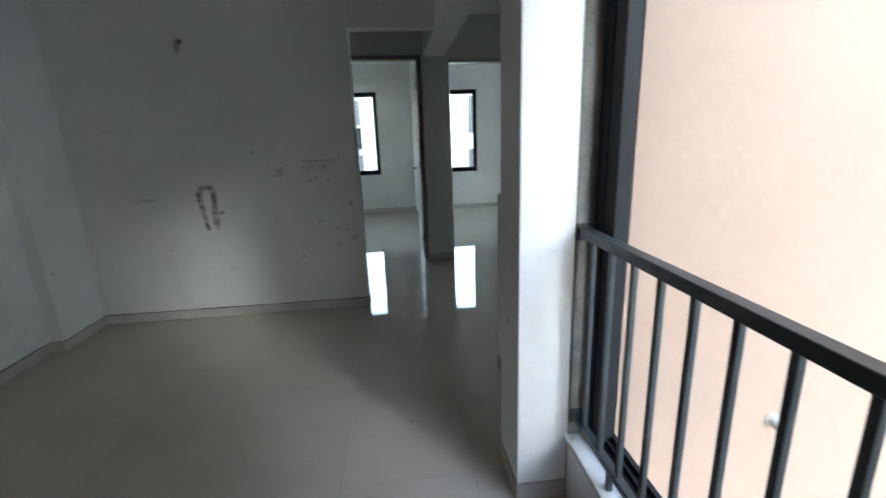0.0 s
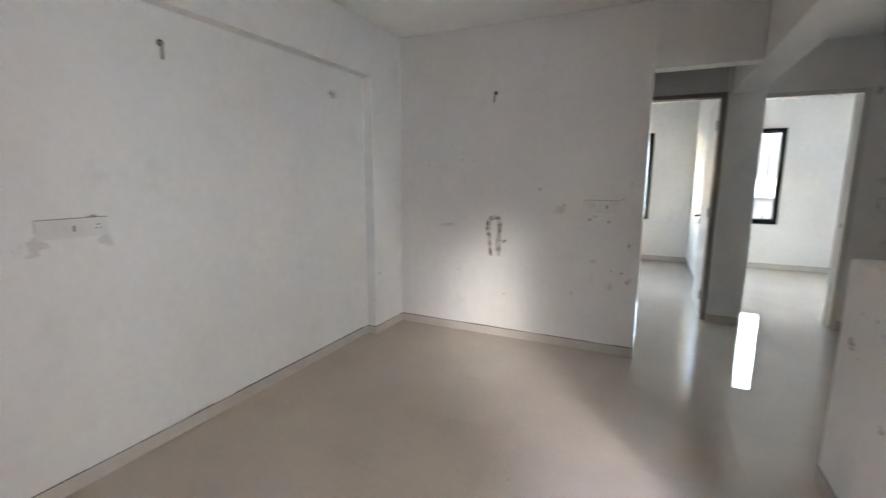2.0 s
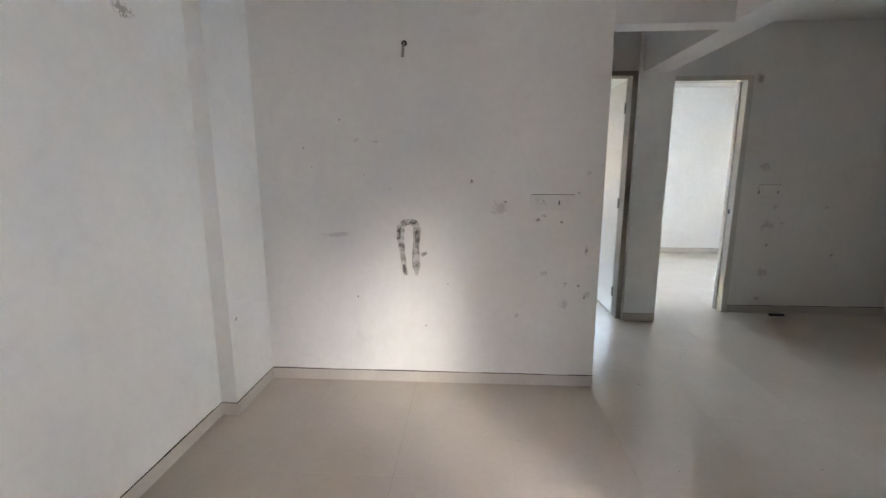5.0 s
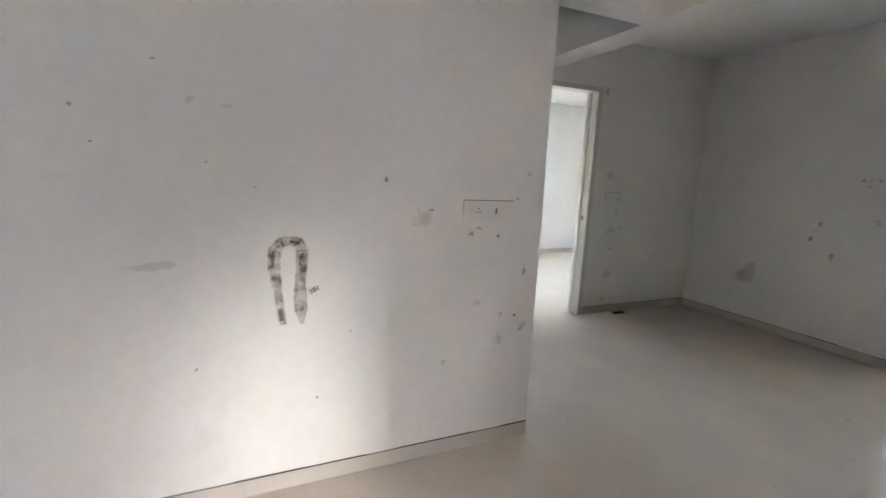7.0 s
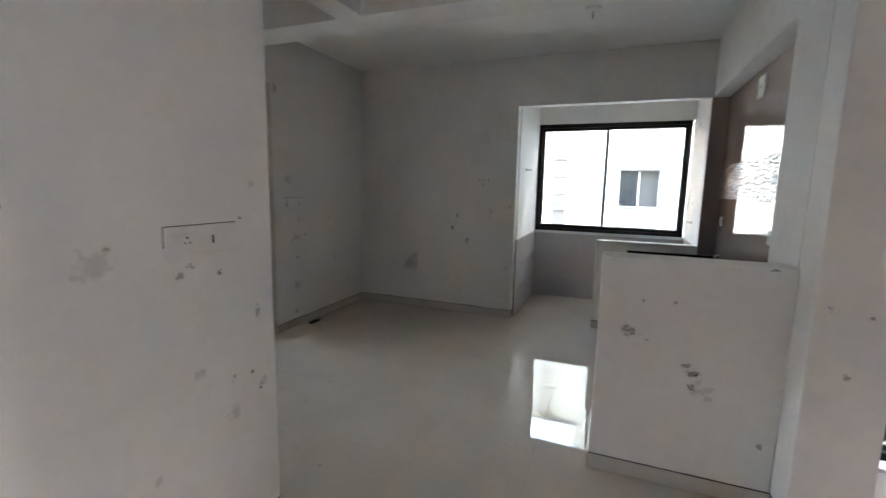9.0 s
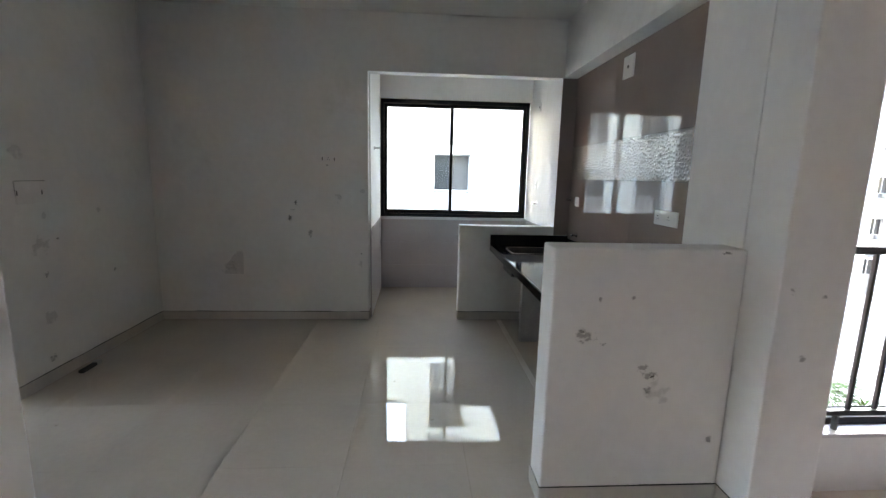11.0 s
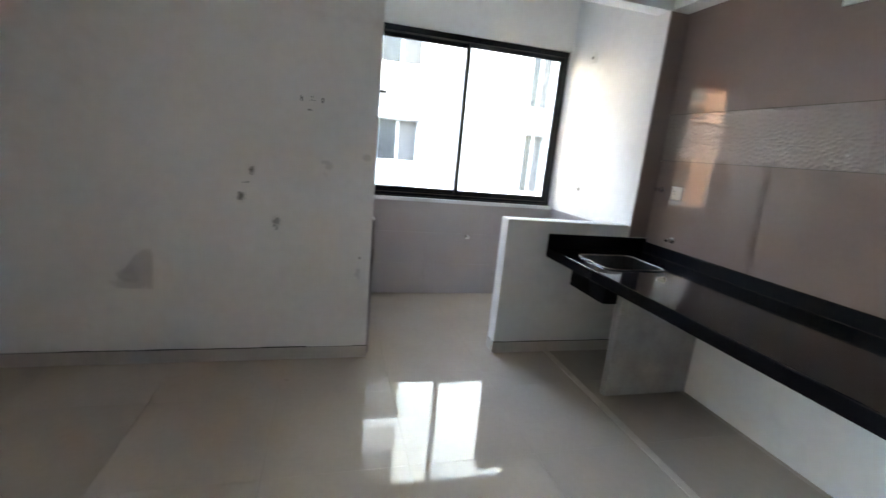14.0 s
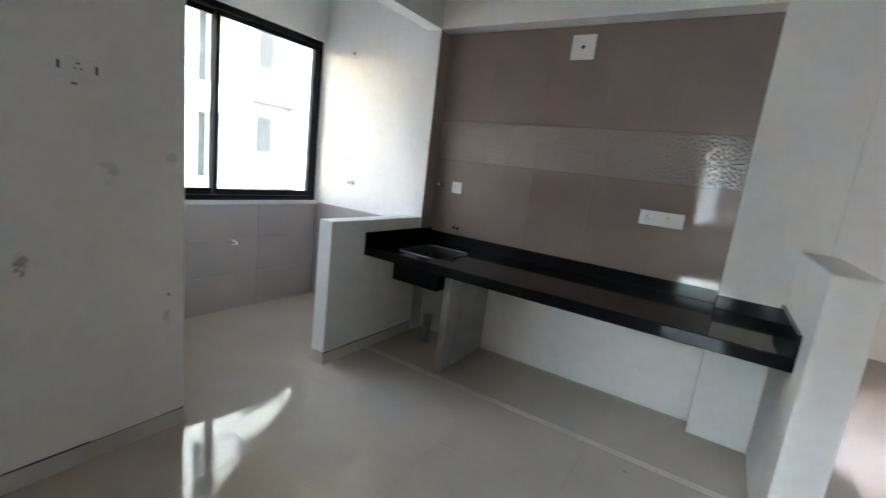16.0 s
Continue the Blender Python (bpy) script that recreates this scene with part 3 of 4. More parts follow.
def relief_tile(w, h):
    """A tile with raised drops: flowers of long petals, and rings of small drops round them."""
    nx, nz = 168, 120
    flowers = [(w * 0.27, h * 0.47), (w * 0.80, h * 0.36), (w * 0.60, h * 0.92), (w * 0.02, h * 0.02), (w * 1.03, h * 0.95)]
    rng = random.Random(5)
    drops = []
    for k, (cx, cz) in enumerate(flowers):
        for ring, (count, r, long, wide) in enumerate(((10, 0.026, 0.017, 0.0062), (13, 0.054, 0.0105, 0.0075), (20, 0.078, 0.0095, 0.007), (26, 0.102, 0.0105, 0.0072), (32, 0.127, 0.0095, 0.0072), (38, 0.152, 0.01, 0.007))):
            for j in range(count):
                a = 2 * math.pi * (j + 0.5 * (ring % 2)) / count + rng.uniform(-0.03, 0.03) * ring
                x, z = cx + r * math.cos(a), cz + r * math.sin(a)
                near = min(range(len(flowers)), key=lambda q: math.hypot(x - flowers[q][0], z - flowers[q][1]))
                if near == k and -0.02 < x < w + 0.02 and -0.02 < z < h + 0.02:
                    turn = a + (rng.uniform(-0.5, 0.5) if ring else 0.0)
                    drops.append((x, z, math.cos(turn), math.sin(turn), long * rng.uniform(0.85, 1.15), wide * rng.uniform(0.85, 1.15)))
    xs, zs = np.meshgrid(np.linspace(0, w, nx + 1), np.linspace(0, h, nz + 1))
    up = np.zeros_like(xs)
    for x, z, c, d, long, wide in drops:
        u, v = ((xs - x) * c + (zs - z) * d) / long, ((zs - z) * c - (xs - x) * d) / wide
        up = np.maximum(up, 0.0033 * np.clip(1 - u * u - v * v, 0, 1))
    up[0, :] = up[-1, :] = up[:, 0] = up[:, -1] = 0.0
    bm = bmesh.new()
    grid = [[bm.verts.new((xs[j, i], -0.001 + up[j, i], zs[j, i])) for i in range(nx + 1)] for j in range(nz + 1)]
    for j in range(nz):
        for i in range(nx):
            bm.faces.new((grid[j][i], grid[j + 1][i], grid[j + 1][i + 1], grid[j][i + 1])).smooth = True
    return bm


band_me = mesh_of("relief_tile", relief_tile(TW - 0.0016, 0.294), BAND)
for k in range(5):
    piece("relief_tile", band_me, tiles_back, pose(TX0 + k * TW + 0.0008, YT, 1.411))
structure("tile_edge", boxes((XE - 0.004, XE - 0.001, YT, -2.052, 0.865, LIN - 0.008)), DADO, "narrow grey tiled strip beside the opening", "tiling")


def wall_plate(name, label, w, h, m, mat, modules=(), depth=0.008, dark_top=False):
    """A plate flat on a wall: local x along the wall, z up, y out of it."""
    p = thing(name, label, "socket", "wall plates")
    p.matrix_world = m
    body = part("plate", box(-w / 2, w / 2, 0, depth, -h / 2, h / 2, 0.0025), mat, p)
    for kind, cx in modules:
        if kind == "switch":
            part("switch", box(cx - 0.01, cx + 0.01, depth - 0.001, depth + 0.004, -0.02, 0.02, 0.0015), mat, p)
        elif kind == "socket":
            face = part("socket_face", box(cx - 0.022, cx + 0.022, depth - 0.001, depth + 0.002, -0.024, 0.024, 0.0015), mat, p)
            for dx, dz, r in ((0, 0.011, 0.004), (-0.009, -0.006, 0.003), (0.009, -0.006, 0.003)):
                part("pin_hole", tube([(cx + dx, depth + 0.0015, dz), (cx + dx, depth + 0.0028, dz)], r, 8), DARK_HOLE, face)
        elif kind == "hole":
            part("hole", tube([(cx, depth - 0.001, 0), (cx, depth + 0.0015, 0)], 0.012, 14), DARK_HOLE, p)
        elif kind == "slot":
            part("slot", box(cx - 0.0035, cx + 0.0035, depth - 0.001, depth + 0.001, -0.016, 0.012), DARK_HOLE, p)
    if dark_top:
        part("shadow_gap", boxes((-w / 2, w / 2, 0, depth * 0.6, h / 2, h / 2 + 0.0025)), GAP, p, "dark open joint above")
        part("shadow_gap", boxes((w / 2, w / 2 + 0.001, 0, depth * 0.6, -h * 0.15, h / 2)), GAP, p, "dark open joint at one side")
    return p


SOUTH_TILE = lambda x, z: pose(x, YT + 0.0005, z)
BACK = lambda x, z: pose(x, -0.0005, z, 0, 0, 180)
wall_plate("switch_plate", "white plastic switch and socket plate on kitchen tiles", 0.245, 0.088, SOUTH_TILE(1.726, 1.195), WHITE_PLASTIC,
           (("socket", 0.08), ("switch", 0.035), ("switch", 0.012), ("socket", -0.035), ("switch", -0.085)))
wall_plate("socket_plate", "small white plastic socket plate beside the utility opening", 0.085, 0.085, SOUTH_TILE(3.185, 1.205), WHITE_PLASTIC, (("socket", 0.018), ("switch", -0.022)))
wall_plate("exhaust_box", "square white box with a dark round hole", 0.15, 0.15, SOUTH_TILE(2.372, 2.20), WHITE_PLASTIC, (("hole", 0.0),), depth=0.012)
wall_plate("painted_socket", "paint-covered socket plate on the stained wall", 0.278, 0.1, BACK(-0.322, 1.272), PAINTED_PLATE, (("socket", 0.06), ("slot", -0.04)), 0.004, True)
wall_plate("painted_socket", "paint-covered switch plate on the long wall", 0.285, 0.088, pose(XA + 0.0005, -2.79, 1.265, 0, 0, -90), PAINTED_PLATE, (("socket", -0.1), ("slot", 0.0)), 0.004, True)
wall_plate("painted_socket", "paint-covered switch plate beside the doorway", 0.22, 0.14, pose(2.12, YN - 0.0005, 1.255, 0, 0, 180), PAINTED_PLATE, (("slot", 0.1), ("slot", -0.08)), 0.003, True)
wall_plate("painted_socket", "paint-covered socket on the dining wall", 0.13, 0.075, pose(XE - 0.0005, 0.11, 1.545, 0, 0, 90), PLASTER, (("slot", 0.055), ("socket", 0.0), ("slot", -0.055)), 0.001)
wall_plate("painted_socket", "paint-covered switch plate in the bedroom", 0.2, 0.09, pose(4.72 - 0.0005, 3.9, 1.25, 0, 0, 90), PAINTED_PLATE, (("socket", 0.05),), 0.004)
wall_plate("outlet_box", "square white wall box with a dark hole in the utility", 0.09, 0.09, pose(4.3, -2.0995, 2.205), WHITE_PLASTIC, (("hole", 0.0),), 0.006)
wall_plate("outlet_box", "small flush white outlet in the utility", 0.08, 0.08, pose(4.3, -2.0995, 1.335), WHITE_PLASTIC, (("slot", 0.0),), 0.004)


def water_stub(label, m, tall=0.05):
    """A capped chrome pipe end poking out of a wall; local y is out of it."""
    s = thing("water_outlet", label, "pipe fitting", "capped water outlets")
    s.matrix_world = m
    part("flange", tube([(0, 0, 0), (0, 0.006, 0)], 0.02, 16), CHROME, s)
    part("nipple", tube([(0, 0.005, 0), (0, tall, 0)], 0.0095, 12), STEEL, s)
    part("cap", tube([(0, tall - 0.012, 0), (0, tall + 0.004, 0)], 0.0125, 6), CHROME, s, "hexagonal cap")
    return s


water_stub("capped steel water outlet above the sink", SOUTH_TILE(3.14, 0.90))
water_stub("capped steel water outlet on kitchen tiles", SOUTH_TILE(3.325, 1.215))
water_stub("capped steel water outlet on the utility wall", pose(XW - 0.0125, -1.27, 0.56, 0, 0, 90), 0.04)
water_stub("capped steel water outlet in the white utility wall", pose(4.21, -2.0995, 1.12))
water_stub("capped steel water outlet beside the utility window", pose(3.85, -0.2645, 1.68, 0, 0, 180), 0.07)

# utility dado tiles
dado = structure("utility_tiling", boxes((XW - 0.006, XW - 0.001, -2.099, -0.265, 0, 0.885), (XE + 0.121, XW - 0.006, -2.099, -2.094, 0, 0.885), (XE + 0.06, XW - 0.006, -0.27, -0.2645, 0, 0.885)),
                 GROUT_U, "matt mauve-grey dado tiles", "tiling")
for z0, z1 in ((0.0, 0.293), (0.295, 0.588), (0.59, 0.885)):
    me = mesh_of("tile", box(-0.012, -0.006, 0.001, 0.611, z0, z1, 0.001), DADO_U)
    for k in range(3):
        piece("tile", me, dado, pose(XW, -2.098 + 0.611 * k, 0))
    me2 = mesh_of("tile", box(0.001, 0.56, 0.005, 0.011, z0, z1, 0.001), DADO_U)
    me3 = mesh_of("tile", box(0.001, 0.59, -0.012, -0.006, z0, z1, 0.001), DADO_U)
    for k in range(2):
        piece("tile", me2, dado, pose(XE + 0.122 + 0.562 * k, -2.099, 0))
        piece("tile", me3, dado, pose(XE + 0.062 + 0.592 * k, -0.2645, 0))

# ---------------------------------------------------------------- ceiling fittings and stray things
for x, y, lab in ((2.30, -1.03, "round white ceiling outlet box with a steel hook"),):
    hook = thing("ceiling_hook", lab, "ceiling fitting", at=(x, y, H))
    part("box", tube([(0, 0, 0), (0, 0, -0.018), (0, 0, -0.022)], [0.06, 0.06, 0.05], 24), WHITE_PLASTIC, hook)
    part("hook", tube([(0.02, 0, -0.02), (0.02, 0, -0.06), (0.0, 0, -0.075), (-0.02, 0, -0.06), (-0.02, 0, -0.05)], 0.005, 8), STEEL, hook, "bent steel hook")

stick = thing("scrap_bar", "short dark metal scrap lying on the floor", "scrap", at=(2.305, 1.61, 0))
part("bar", box(-0.085, 0.085, -0.018, 0.018, 0.0, 0.022, 0.004), DARK_HOLE, stick)
part("end_clip", box(0.05, 0.095, -0.022, 0.022, 0.0, 0.028, 0.004), PVC, stick)

# ---------------------------------------------------------------- marks on the walls
def smudge(parent, name, m, w, h, mat, outline=()):
    """A thin uneven mark on a surface; local x along the wall, z up, y out."""
    bm = bmesh.new()
    rng = random.Random(int(w * 1e4 + h * 77))
    n = 14
    ring = [bm.verts.new((0.5 * math.cos(2 * math.pi * k / n) * rng.uniform(0.85, 1), 0, 0.5 * math.sin(2 * math.pi * k / n) * rng.uniform(0.85, 1))) for k in range(n)]
    if outline:
        bmesh.ops.delete(bm, geom=ring, context="VERTS")
        ring = [bm.verts.new((x, 0, z)) for x, z in outline]
    bm.faces.new(ring[::-1])
    ob = part(name, bm, mat, parent)
    ob.matrix_world = m @ Matrix.Diagonal((w, 1, h, 1))
    return ob


def stroke(parent, name, pts, widths, mat_, off):
    """A smeared stroke across a wall, given by a few (x, z) stations."""
    bm = bmesh.new()
    rng = random.Random(len(pts) * 7 + int(widths[0] * 1000))
    left, right = [], []
    for i in range(len(pts) - 1):
        (xa, za), (xb, zb) = pts[i], pts[i + 1]
        for k in range(8):
            f = k / 8
            d = Vector((xb - xa, zb - za)).normalized()
            w = (widths[i] * (1 - f) + widths[i + 1] * f) * rng.uniform(0.88, 1.1) / 2
            x, z = xa + (xb - xa) * f, za + (zb - za) * f
            left.append(bm.verts.new((x - d.y * w, off, z + d.x * w)))
            right.append(bm.verts.new((x + d.y * w, off, z - d.x * w)))
    for i in range(len(left) - 1):
        bm.faces.new((left[i], left[i + 1], right[i + 1], right[i]))
    return part(name, bm, mat_, parent, "smeared brown adhesive stain")


def broken(m, lo, hi, scale=35.0):
    """Lets the surface below show through where the smear is thin."""
    nt = m.node_tree
    geo = nt.nodes.new("ShaderNodeNewGeometry")
    n = nt.nodes.new("ShaderNodeTexNoise")
    n.inputs["Scale"].default_value, n.inputs["Detail"].default_value = scale, 6.0
    nt.links.new(geo.outputs["Position"], n.inputs["Vector"])
    r = nt.nodes.new("ShaderNodeMapRange")
    for i, v in zip(range(1, 5), (0.35, 0.65, lo, hi)):
        r.inputs[i].default_value = v
    nt.links.new(n.outputs["Fac"], r.inputs[0])
    nt.links.new(r.outputs[0], nt.nodes["Principled BSDF"].inputs["Alpha"])
    return m


SMEAR = material("adhesive_smear", (0.42, 0.325, 0.25), rough=0.9, vary=0.35, scale=45, bump=0.5, bump_scale=80)
broken(SMEAR, 0.15, 0.62, 22.0)
SMEAR_DARK = material("dark_adhesive_smear", (0.31, 0.245, 0.19), rough=0.9, vary=0.4, scale=60)
broken(SMEAR_DARK, 0.0, 0.7, 30.0)
stroke(wall_back, "stain", [(-1.287, 0.778), (-1.297, 0.85), (-1.306, 0.927), (-1.319, 1.039), (-1.315, 1.10), (-1.29, 1.135), (-1.255, 1.141), (-1.225, 1.135), (-1.206, 1.10),
                            (-1.209, 1.035), (-1.216, 0.946), (-1.214, 0.856), (-1.21, 0.764)],
       [0.028, 0.032, 0.036, 0.05, 0.052, 0.046, 0.04, 0.046, 0.05, 0.046, 0.046, 0.06, 0.008], SMEAR, -0.0012)
stroke(wall_back, "stain", [(-1.325, 1.03), (-1.32, 1.09), (-1.295, 1.125)], [0.012, 0.016, 0.01], SMEAR_DARK, -0.0020)
stroke(wall_back, "stain", [(-1.255, 1.138), (-1.21, 1.13)], [0.012, 0.008], SMEAR_DARK, -0.0024)
stroke(wall_back, "stain", [(-1.207, 1.09), (-1.204, 1.02), (-1.21, 0.95)], [0.016, 0.034, 0.02], SMEAR_DARK, -0.0028)
stroke(wall_back, "stain", [(-1.30, 0.85), (-1.288, 0.785)], [0.014, 0.024], SMEAR_DARK, -0.0024)
ON_BACK = lambda x, z, d=0.001: pose(x, -d, z, 0, 0, 180)
ON_WEST = lambda y, z, d=0.001: pose(XA + d, y, z, 0, 0, -90)
ON_EAST = lambda y, z, d=0.001: pose(XE - d, y, z, 0, 0, 90)
ON_NORTH = lambda x, z, d=0.001: pose(x, YN - d, z, 0, 0, 180)
ON_HALF = lambda y, z, d=0.001: pose(0.906 - d, y, z, 0, 0, 90)
for x, z, w, h, mt in ((-1.16, 0.925, 0.07, 0.05, MARK), (-1.0, 0.72, 0.02, 0.02, MARK), (-0.66, 1.235, 0.15, 0.13, SMUDGE), (-0.62, 1.275, 0.05, 0.02, STAIN), (-0.846, 1.41, 0.022, 0.055, MARK),
                       (-0.37, 1.185, 0.05, 0.03, STAIN), (-0.41, 1.16, 0.04, 0.05, STAIN), (-0.26, 1.145, 0.035, 0.03, MARK), (-0.09, 0.96, 0.04, 0.09, STAIN),
                       (-0.13, 0.72, 0.03, 0.03, MARK), (-0.09, 0.64, 0.03, 0.04, MARK), (-0.07, 0.66, 0.05, 0.08, SMUDGE), (-0.37, 0.80, 0.07, 0.06, SMUDGE),
                       (-0.53, 0.51, 0.06, 0.05, SMUDGE), (-0.22, 0.6, 0.1, 0.1, SMUDGE), (-0.22, 0.73, 0.03, 0.05, STAIN), (-1.47, 1.66, 0.12, 0.05, SMUDGE), (-1.6, 1.67, 0.06, 0.05, SMUDGE),
                       (-1.75, 1.05, 0.32, 0.05, SMUDGE), (-1.15, 0.42, 0.02, 0.02, MARK), (-0.16, 1.335, 0.02, 0.02, MARK), (-0.1, 1.46, 0.05, 0.05, SMUDGE),
                       (-1.7, 1.8, 0.015, 0.015, MARK), (-1.95, 1.62, 0.02, 0.02, MARK), (-1.9, 1.5, 0.015, 0.015, MARK), (-1.55, 1.45, 0.012, 0.012, MARK), (-1.38, 1.36, 0.012, 0.012, MARK), (-1.62, 0.62, 0.02, 0.02, MARK)):
    smudge(wall_back, "mark", ON_BACK(x, z), w, h, mt)
for y, z, w, h, mt in ((-2.66, 1.19, 0.13, 0.1, SMUDGE), (-2.95, 1.2, 0.16, 0.12, SMUDGE), (-0.91, 2.17, 0.16, 0.09, STAIN), (-2.71, 1.315, 0.05, 0.02, MARK),
                       (-3.05, 1.42, 0.03, 0.03, STAIN), (-3.2, 1.25, 0.03, 0.03, STAIN)):
    smudge(wall_west, "mark", ON_WEST(y, z), w, h, mt)
smudge(wall_west, "mark", pose(XA2 + 0.001, -0.426, 0.595, 0, 0, -90), 0.045, 0.03, MARK)
for y, z, w, h, mt in ((0.474, 0.987, 0.06, 0.075, MARK), (0.419, 1.137, 0.035, 0.06, MARK), (0.45, 1.07, 0.05, 0.02, STAIN), (0.12, 1.487, 0.03, 0.014, MARK), (1.04, 0.53, 0.16, 0.13, SMUDGE), (1.12, 0.485, 0.06, 0.05, SMUDGE), (0.02, 1.19, 0.09, 0.13, SMUDGE),
                       (0.29, 0.85, 0.05, 0.1, STAIN), (-0.19, 0.66, 0.03, 0.03, MARK), (-0.2, 1.25, 0.06, 0.06, SMUDGE), (-0.18, 0.55, 0.06, 0.1, SMUDGE)):
    smudge(wall_east, "mark", ON_EAST(y, z), w, h, mt)
smudge(wall_east, "mark", ON_EAST(1.02, 0.565), 0.22, 0.26, PATCH, ((-0.46, 0.48), (-0.42, -0.46), (0.48, -0.44), (0.2, -0.05), (-0.12, 0.36)))
for x, z, w, h, mt in ((2.14, 0.92, 0.2, 0.17, SMUDGE), (2.2, 1.1, 0.06, 0.06, SMUDGE), (2.69, 1.1, 0.1, 0.1, SMUDGE), (2.28, 0.94, 0.03, 0.03, MARK), (2.16, 0.72, 0.05, 0.06, STAIN), (2.8, 0.62, 0.05, 0.05, STAIN),
                       (2.15, 0.42, 0.12, 0.14, SMUDGE), (2.05, 1.5, 0.12, 0.12, SMUDGE), (1.9, 2.33, 0.1, 0.14, STAIN), (2.13, 0.16, 0.1, 0.06, STAIN)):
    smudge(wall_north, "mark", ON_NORTH(x, z), w, h, mt)
for y, z, w, h, mt in ((-1.41, 0.775, 0.12, 0.07, STAIN), (-1.385, 0.80, 0.05, 0.03, STAIN), (-1.67, 0.63, 0.06, 0.05, STAIN), (-1.71, 0.60, 0.09, 0.07, STAIN), (-1.70, 0.53, 0.05, 0.05, STAIN), (-1.715, 0.595, 0.03, 0.03, MARK), (-1.7, 0.53, 0.02, 0.02, MARK), (-1.75, 0.52, 0.16, 0.12, SMUDGE),
                       (-1.46, 0.93, 0.02, 0.03, STAIN), (-1.6, 0.94, 0.02, 0.03, STAIN), (-1.49, 0.74, 0.05, 0.02, STAIN), (-1.98, 1.13, 0.06, 0.02, MARK), (-2.0, 0.3, 0.03, 0.05, STAIN)):
    smudge(half_wall, "mark", ON_HALF(y, z), w, h, mt)
for y, z, w, h in ((-2.2, 0.75, 0.04, 0.035), (-2.25, 1.0, 0.03, 0.03), (-2.12, 1.02, 0.03, 0.04)):
    smudge(pier, "mark", pose(0.729, y, z, 0, 0, 90), w, h, STAIN)


def conduit(name, m):
    """A wall point left open: a dark bored hole with a loose end of conduit."""
    c = thing(name, "open dark conduit hole with a loose grey tube end", "wall outlet", "open conduit holes")
    c.matrix_world = m
    part("hole", tube([(0, 0.0, 0), (0, 0.0025, 0)], 0.018, 14), DARK_HOLE, c)
    part("tube_end", tube([(0, 0.0, 0.0), (0.004, 0.022, -0.02), (0.008, 0.024, -0.085)], 0.0085, 10), PVC, c)
    return c


conduit("conduit_outlet", ON_BACK(-1.272, 2.25, 0.0005))
conduit("conduit_outlet", ON_WEST(-2.3, 2.2, 0.0005))

# dust specks and scratches on the floor
rng = random.Random(23)
for k in range(34):
    x, y = rng.uniform(-2.0, 3.2), rng.uniform(-3.4, 1.4)
    smudge(floor, "speck", pose(x, y, 0.0006, 90, 0, rng.uniform(0, 180)), rng.uniform(0.012, 0.05), rng.uniform(0.008, 0.018), MARK if k % 3 else STAIN)

# ---------------------------------------------------------------- outside
GZ = -7.0
ground = structure("ground", boxes((-400, 400, -400, 400, GZ - 0.5, GZ)), EARTH, "unseen ground far below, pale to bounce light up", "ground")


def building(name, label, x, y0, y1, top, storeys, cols, depth=9.0, turn=0.0, paint=None, tall=1.25, band=1.5, ledge=0.1):
    """A block whose long face looks towards -x at x, with windows in recessed bays."""
    b = thing(name, label, "building", "surrounding buildings", "structure", at=(x, (y0 + y1) / 2, GZ))
    b.rotation_euler[2] = radians(turn)
    paint = paint or FACADE
    off = Vector((-x, -(y0 + y1) / 2, -GZ))

    def bp(nm, bm, mat, parent=b):
        ob = part(nm, bm, mat, parent)
        if parent is b:
            ob.location = off
        return ob

    cuts = sorted(cols)
    dims, prev = [], y0
    for a, c, kind in cuts:
        dims.append((x, x + 0.5, prev, a, GZ, top))
        prev = c
    dims.append((x, x + 0.5, prev, y1, GZ, top))
    bp("wall", boxes(*dims), paint)
    bp("core", boxes((x + 0.5, x + depth, y0, y1, GZ, top)), paint)
    bp("roof", boxes((x - 0.3, x + depth + 0.3, y0 - 0.3, y1 + 0.3, top, top + 0.25)), FACADE_GREY)
    for a, c, kind in cuts:
        for sz in storeys:
            if kind == "window":
                zt = sz + tall
                bp("spandrel", boxes((x + (0.06 if band > 1.2 else 0.0), x + 0.5, a, c, zt, zt + band)), FACADE_GREY if band > 1.2 else paint)
                bp("ledge", boxes((x - 0.25, x + 0.5, a - 0.1, c + 0.1, zt, zt + ledge)), paint)
                w = bp("window", boxes((x + 0.22, x + 0.26, a, c, sz, zt)), FAR_GLASS)
                fx0, fx1, fw = x + 0.16, x + 0.219, 0.035
                part("window_frame", boxes((fx0, fx1, a, a + fw, sz, zt), (fx0, fx1, c - fw, c, sz, zt), (fx0, fx1, (a + c) / 2 - 0.02, (a + c) / 2 + 0.02, sz, zt),
                                           (fx0, fx1, a + fw, c - fw, sz, sz + fw), (fx0, fx1, a + fw, c - fw, zt - fw, zt)), FACADE, w)
                part("curtain", boxes((x + 0.205, x + 0.218, a + fw, (a + c) / 2 - 0.02, sz + fw, zt - fw)), FAR_CURTAIN, w)
            else:
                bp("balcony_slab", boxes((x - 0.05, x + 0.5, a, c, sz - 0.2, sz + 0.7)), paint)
                # darker grey back puts the shade of the recess into its colour
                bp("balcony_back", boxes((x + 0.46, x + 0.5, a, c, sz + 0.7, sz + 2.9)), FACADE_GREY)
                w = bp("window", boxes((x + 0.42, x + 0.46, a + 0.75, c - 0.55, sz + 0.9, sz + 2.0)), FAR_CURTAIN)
    return b


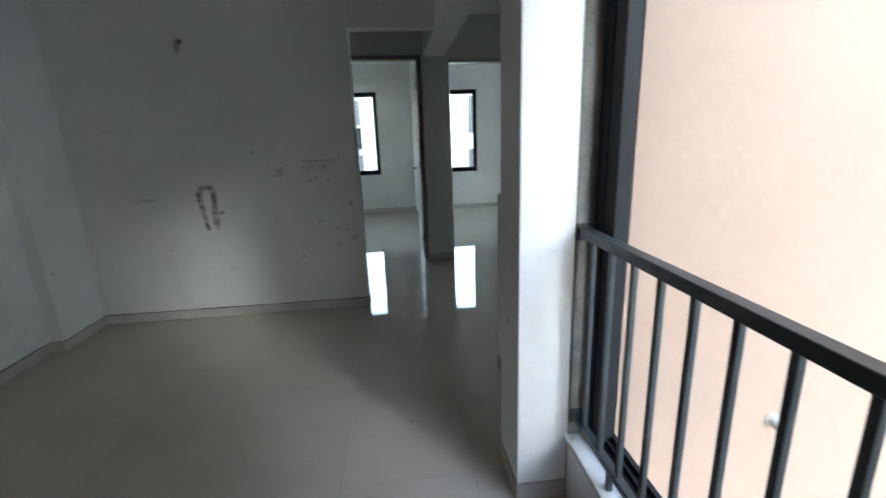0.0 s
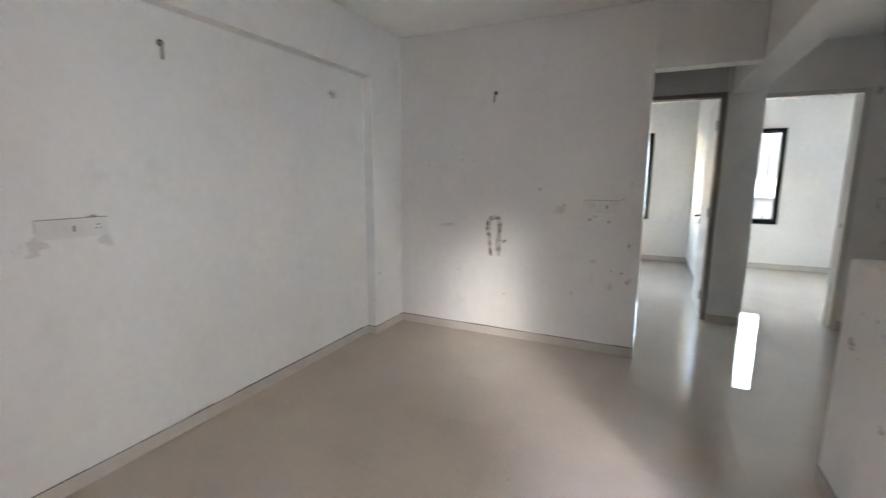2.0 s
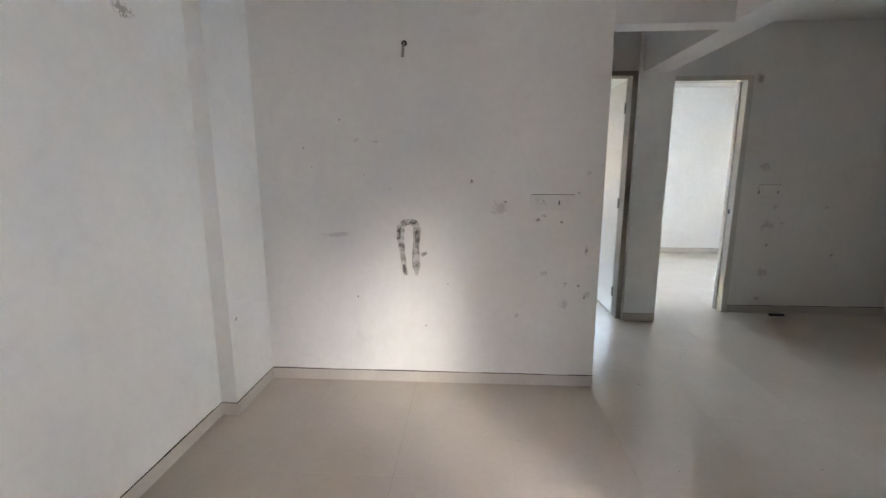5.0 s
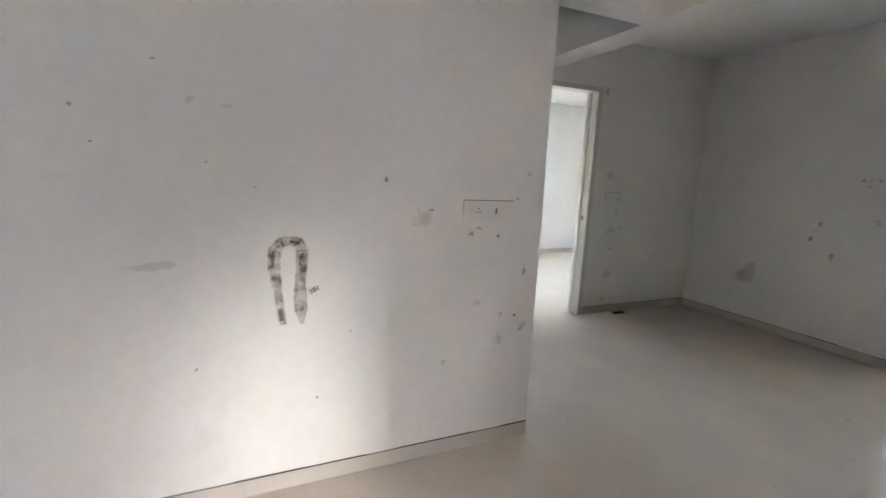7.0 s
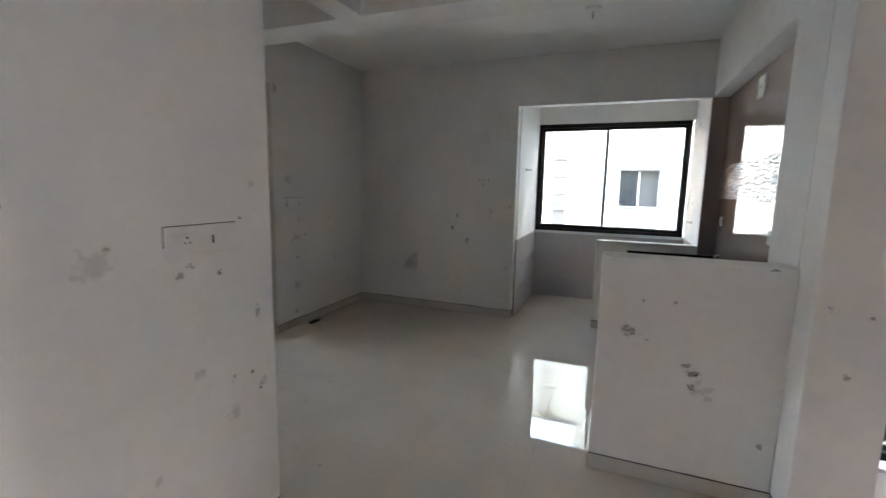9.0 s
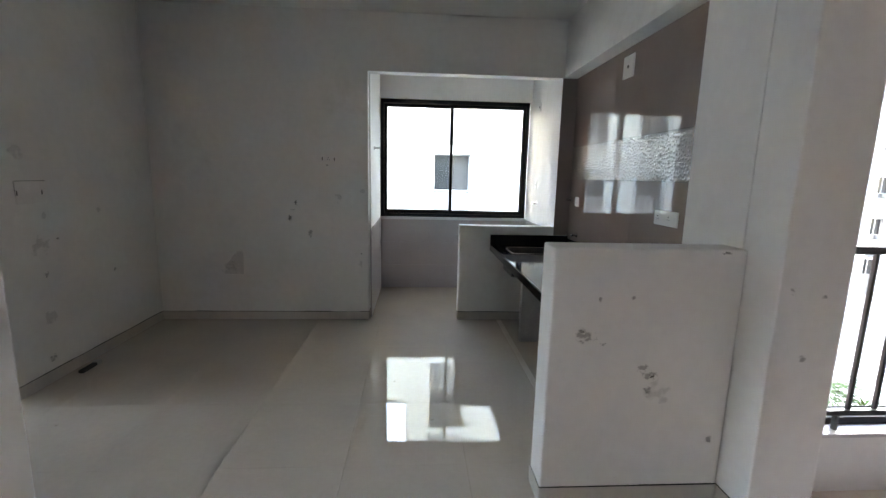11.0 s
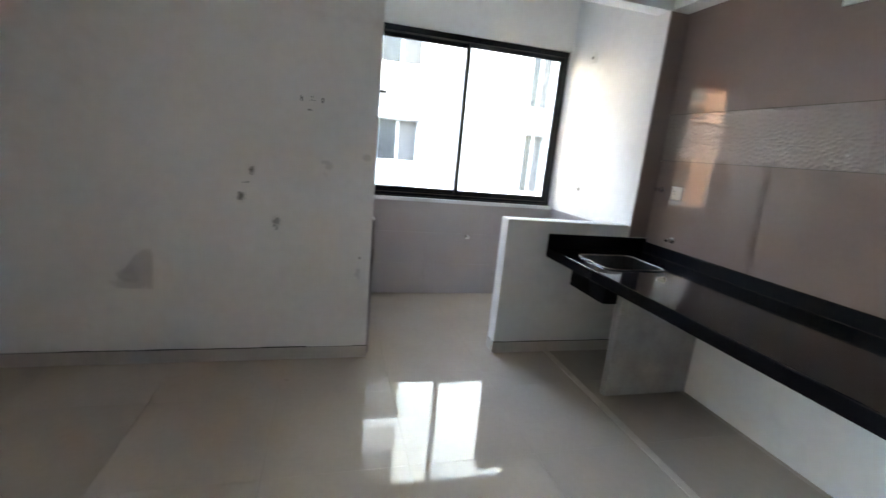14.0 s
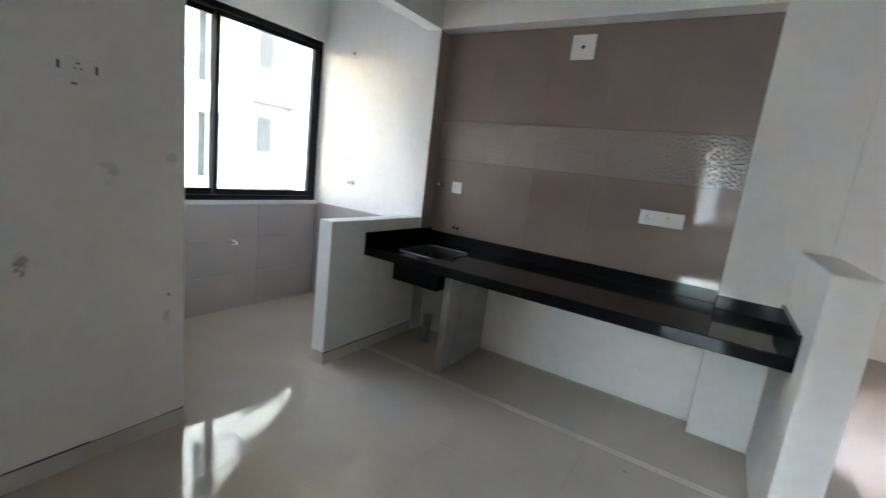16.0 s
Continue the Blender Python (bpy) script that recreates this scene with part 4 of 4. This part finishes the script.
ST = [-5.4, -2.3, 0.8, 3.9]
building("apartment_building", "white apartment block with grey windows across the yard", 14.0, -4.6, -0.4, 17.0, [-4.6, -1.85, 0.9, 3.65, 6.4, 9.15, 11.9], [(-2.5, -1.28, "window")], tall=1.22, ledge=0.28)
building("apartment_building", "taller white apartment block with recessed balconies", 14.0, -16.0, -4.6, 18.0, [-5.06, -2.41, 0.24, 2.87, 5.5, 8.15, 10.8, 13.45], [(-6.66, -5.9, "window"), (-9.3, -7.5, "balcony")], tall=1.85, band=0.8)
# out of view: added to narrow the sky that lights the living room
building("apartment_building", "unseen white block added beyond a gap to cut sky light", 14.0, -44.0, -25.5, 13.0, ST, [(-28.0, -27.0, "window"), (-32.0, -31.0, "window")], 2.0)
# out of view: its roof height limits how high the wall light patch reaches
building("apartment_building", "unseen long white block added behind the gap to stop low sky", 30.0, -70.0, -18.0, 13.5, ST, [(-30.0, -29.0, "window"), (-36.0, -35.0, "window"), (-42.0, -41.0, "window")], 6.0)
building("apartment_building", "white apartment block with grey windows north of the yard", 20.0, 3.4, 9.6, 5.8, [-5.2, -2.35, 0.5, 3.35], [(4.3, 5.4, "window"), (7.0, 8.3, "window")], tall=1.35)
building("apartment_building", "orange painted apartment block north of the yard", 19.6, 9.6, 19.0, 5.5, [-5.2, -2.35, 0.5, 3.35], [(12.2, 13.4, "window"), (15.5, 16.7, "window")], paint=ORANGE)
building("apartment_building", "white apartment block north of the bedrooms", 4.0, 15.0, 31.0, 4.3, ST[:3], [(17.0, 18.2, "window"), (21.0, 22.2, "balcony"), (25.0, 26.2, "window"), (28.5, 29.7, "window")], 8.0, 90.0, FACADE_BRIGHT)
building("apartment_building", "peach painted apartment block north of the bedrooms", -9.0, 12.0, 24.0, 5.0, ST[:3], [(14.0, 15.2, "window"), (19.0, 20.2, "window")], 8.0, 90.0, PEACH)
# tower stretched north beyond its visible part to block the low sky
building("apartment_tower", "tall white apartment tower far off, widened out of view", 42.0, -2.0, 50.0, 22.0, [-5.0, -3.4, -1.8, -0.2, 1.4, 3.0, 4.6, 6.2, 7.8, 9.4], [(3.4, 4.6, "window"), (8.0, 9.0, "window"), (14.0, 15.0, "window")], 12)

tree = thing("tree", "small tree with feathery green leaves outside the railing", "tree", at=(4.4, -4.9, GZ))
part("trunk", tube([(0, 0, 0), (0.08, 0.05, 2.4), (-0.05, 0.1, 4.6), (0.05, 0.02, 6.3)], [0.14, 0.11, 0.08, 0.03]), BARK, tree)
rng = random.Random(11)
limbs = []
for k in range(14):
    a, z = rng.uniform(0, 6.28), rng.uniform(3.6, 5.7)
    r = rng.uniform(0.7, 1.3)
    tip = (math.cos(a) * r, math.sin(a) * r, z + rng.uniform(0.4, 1.0))
    limbs.append(tip)
    part("limb", tube([(0, 0.05, z), (tip[0] * 0.5, tip[1] * 0.5, z + 0.35), tip], [0.04, 0.025, 0.01], 8), BARK, tree)
bm = bmesh.new()
for c in limbs + [(0, 0, 6.1), (0.3, 0.3, 6.4), (-0.1, 0.2, 5.8), (0.2, -0.3, 5.9)]:
    for k in range(34):
        o = Vector(c) + Vector((rng.gauss(0, 0.35), rng.gauss(0, 0.35), rng.gauss(0, 0.28)))
        d = Vector((rng.uniform(-1, 1), rng.uniform(-1, 1), rng.uniform(-0.9, 0.3))).normalized()
        side = d.cross(Vector((0, 0, 1))).normalized()
        for j in range(9):
            base = o + d * 0.045 * j + Vector((0, 0, -0.004 * j * j))
            for s in (-1, 1):
                tip = base + side * s * 0.12 + d * 0.06 + Vector((0, 0, -0.02))
                mid = (base + tip) / 2
                wv = d * 0.02
                bm.faces.new([bm.verts.new(v) for v in (base, mid + wv, tip, mid - wv)])
part("crown", bm, LEAF, tree, "feathery green leaves")

weep = thing("weep_pipe", "short grey plastic drain spout in the peach outside wall", "pipe", at=(1.79, -2.40, 0.31))
part("spout", tube([(0, 0.004, 0.0), (0, -0.05, -0.012)], 0.02, 14), PVC, weep)
part("collar", tube([(0, 0.0, 0), (0, -0.006, 0)], 0.03, 14), PVC, weep)


# ---------------------------------------------------------------- floor tiles
T = 0.6
tile_me = mesh_of("tile", box(0.0004, T - 0.0004, 0.0004, T - 0.0004, -0.01, 0.0), FLOOR_TILE)
ix0, iy0 = 1.18 - 7 * T, -1.57 - 6 * T
for i in range(14):
    for j in range(18):
        x, y = ix0 + i * T, iy0 + j * T
        if x + T < -2.45 or x > 4.75 or y > 5.15 or y + T < -5.05:
            continue
        if x > 1.1 and y < -2.3:
            continue
        piece("tile", tile_me, floor, pose(x, y, 0))
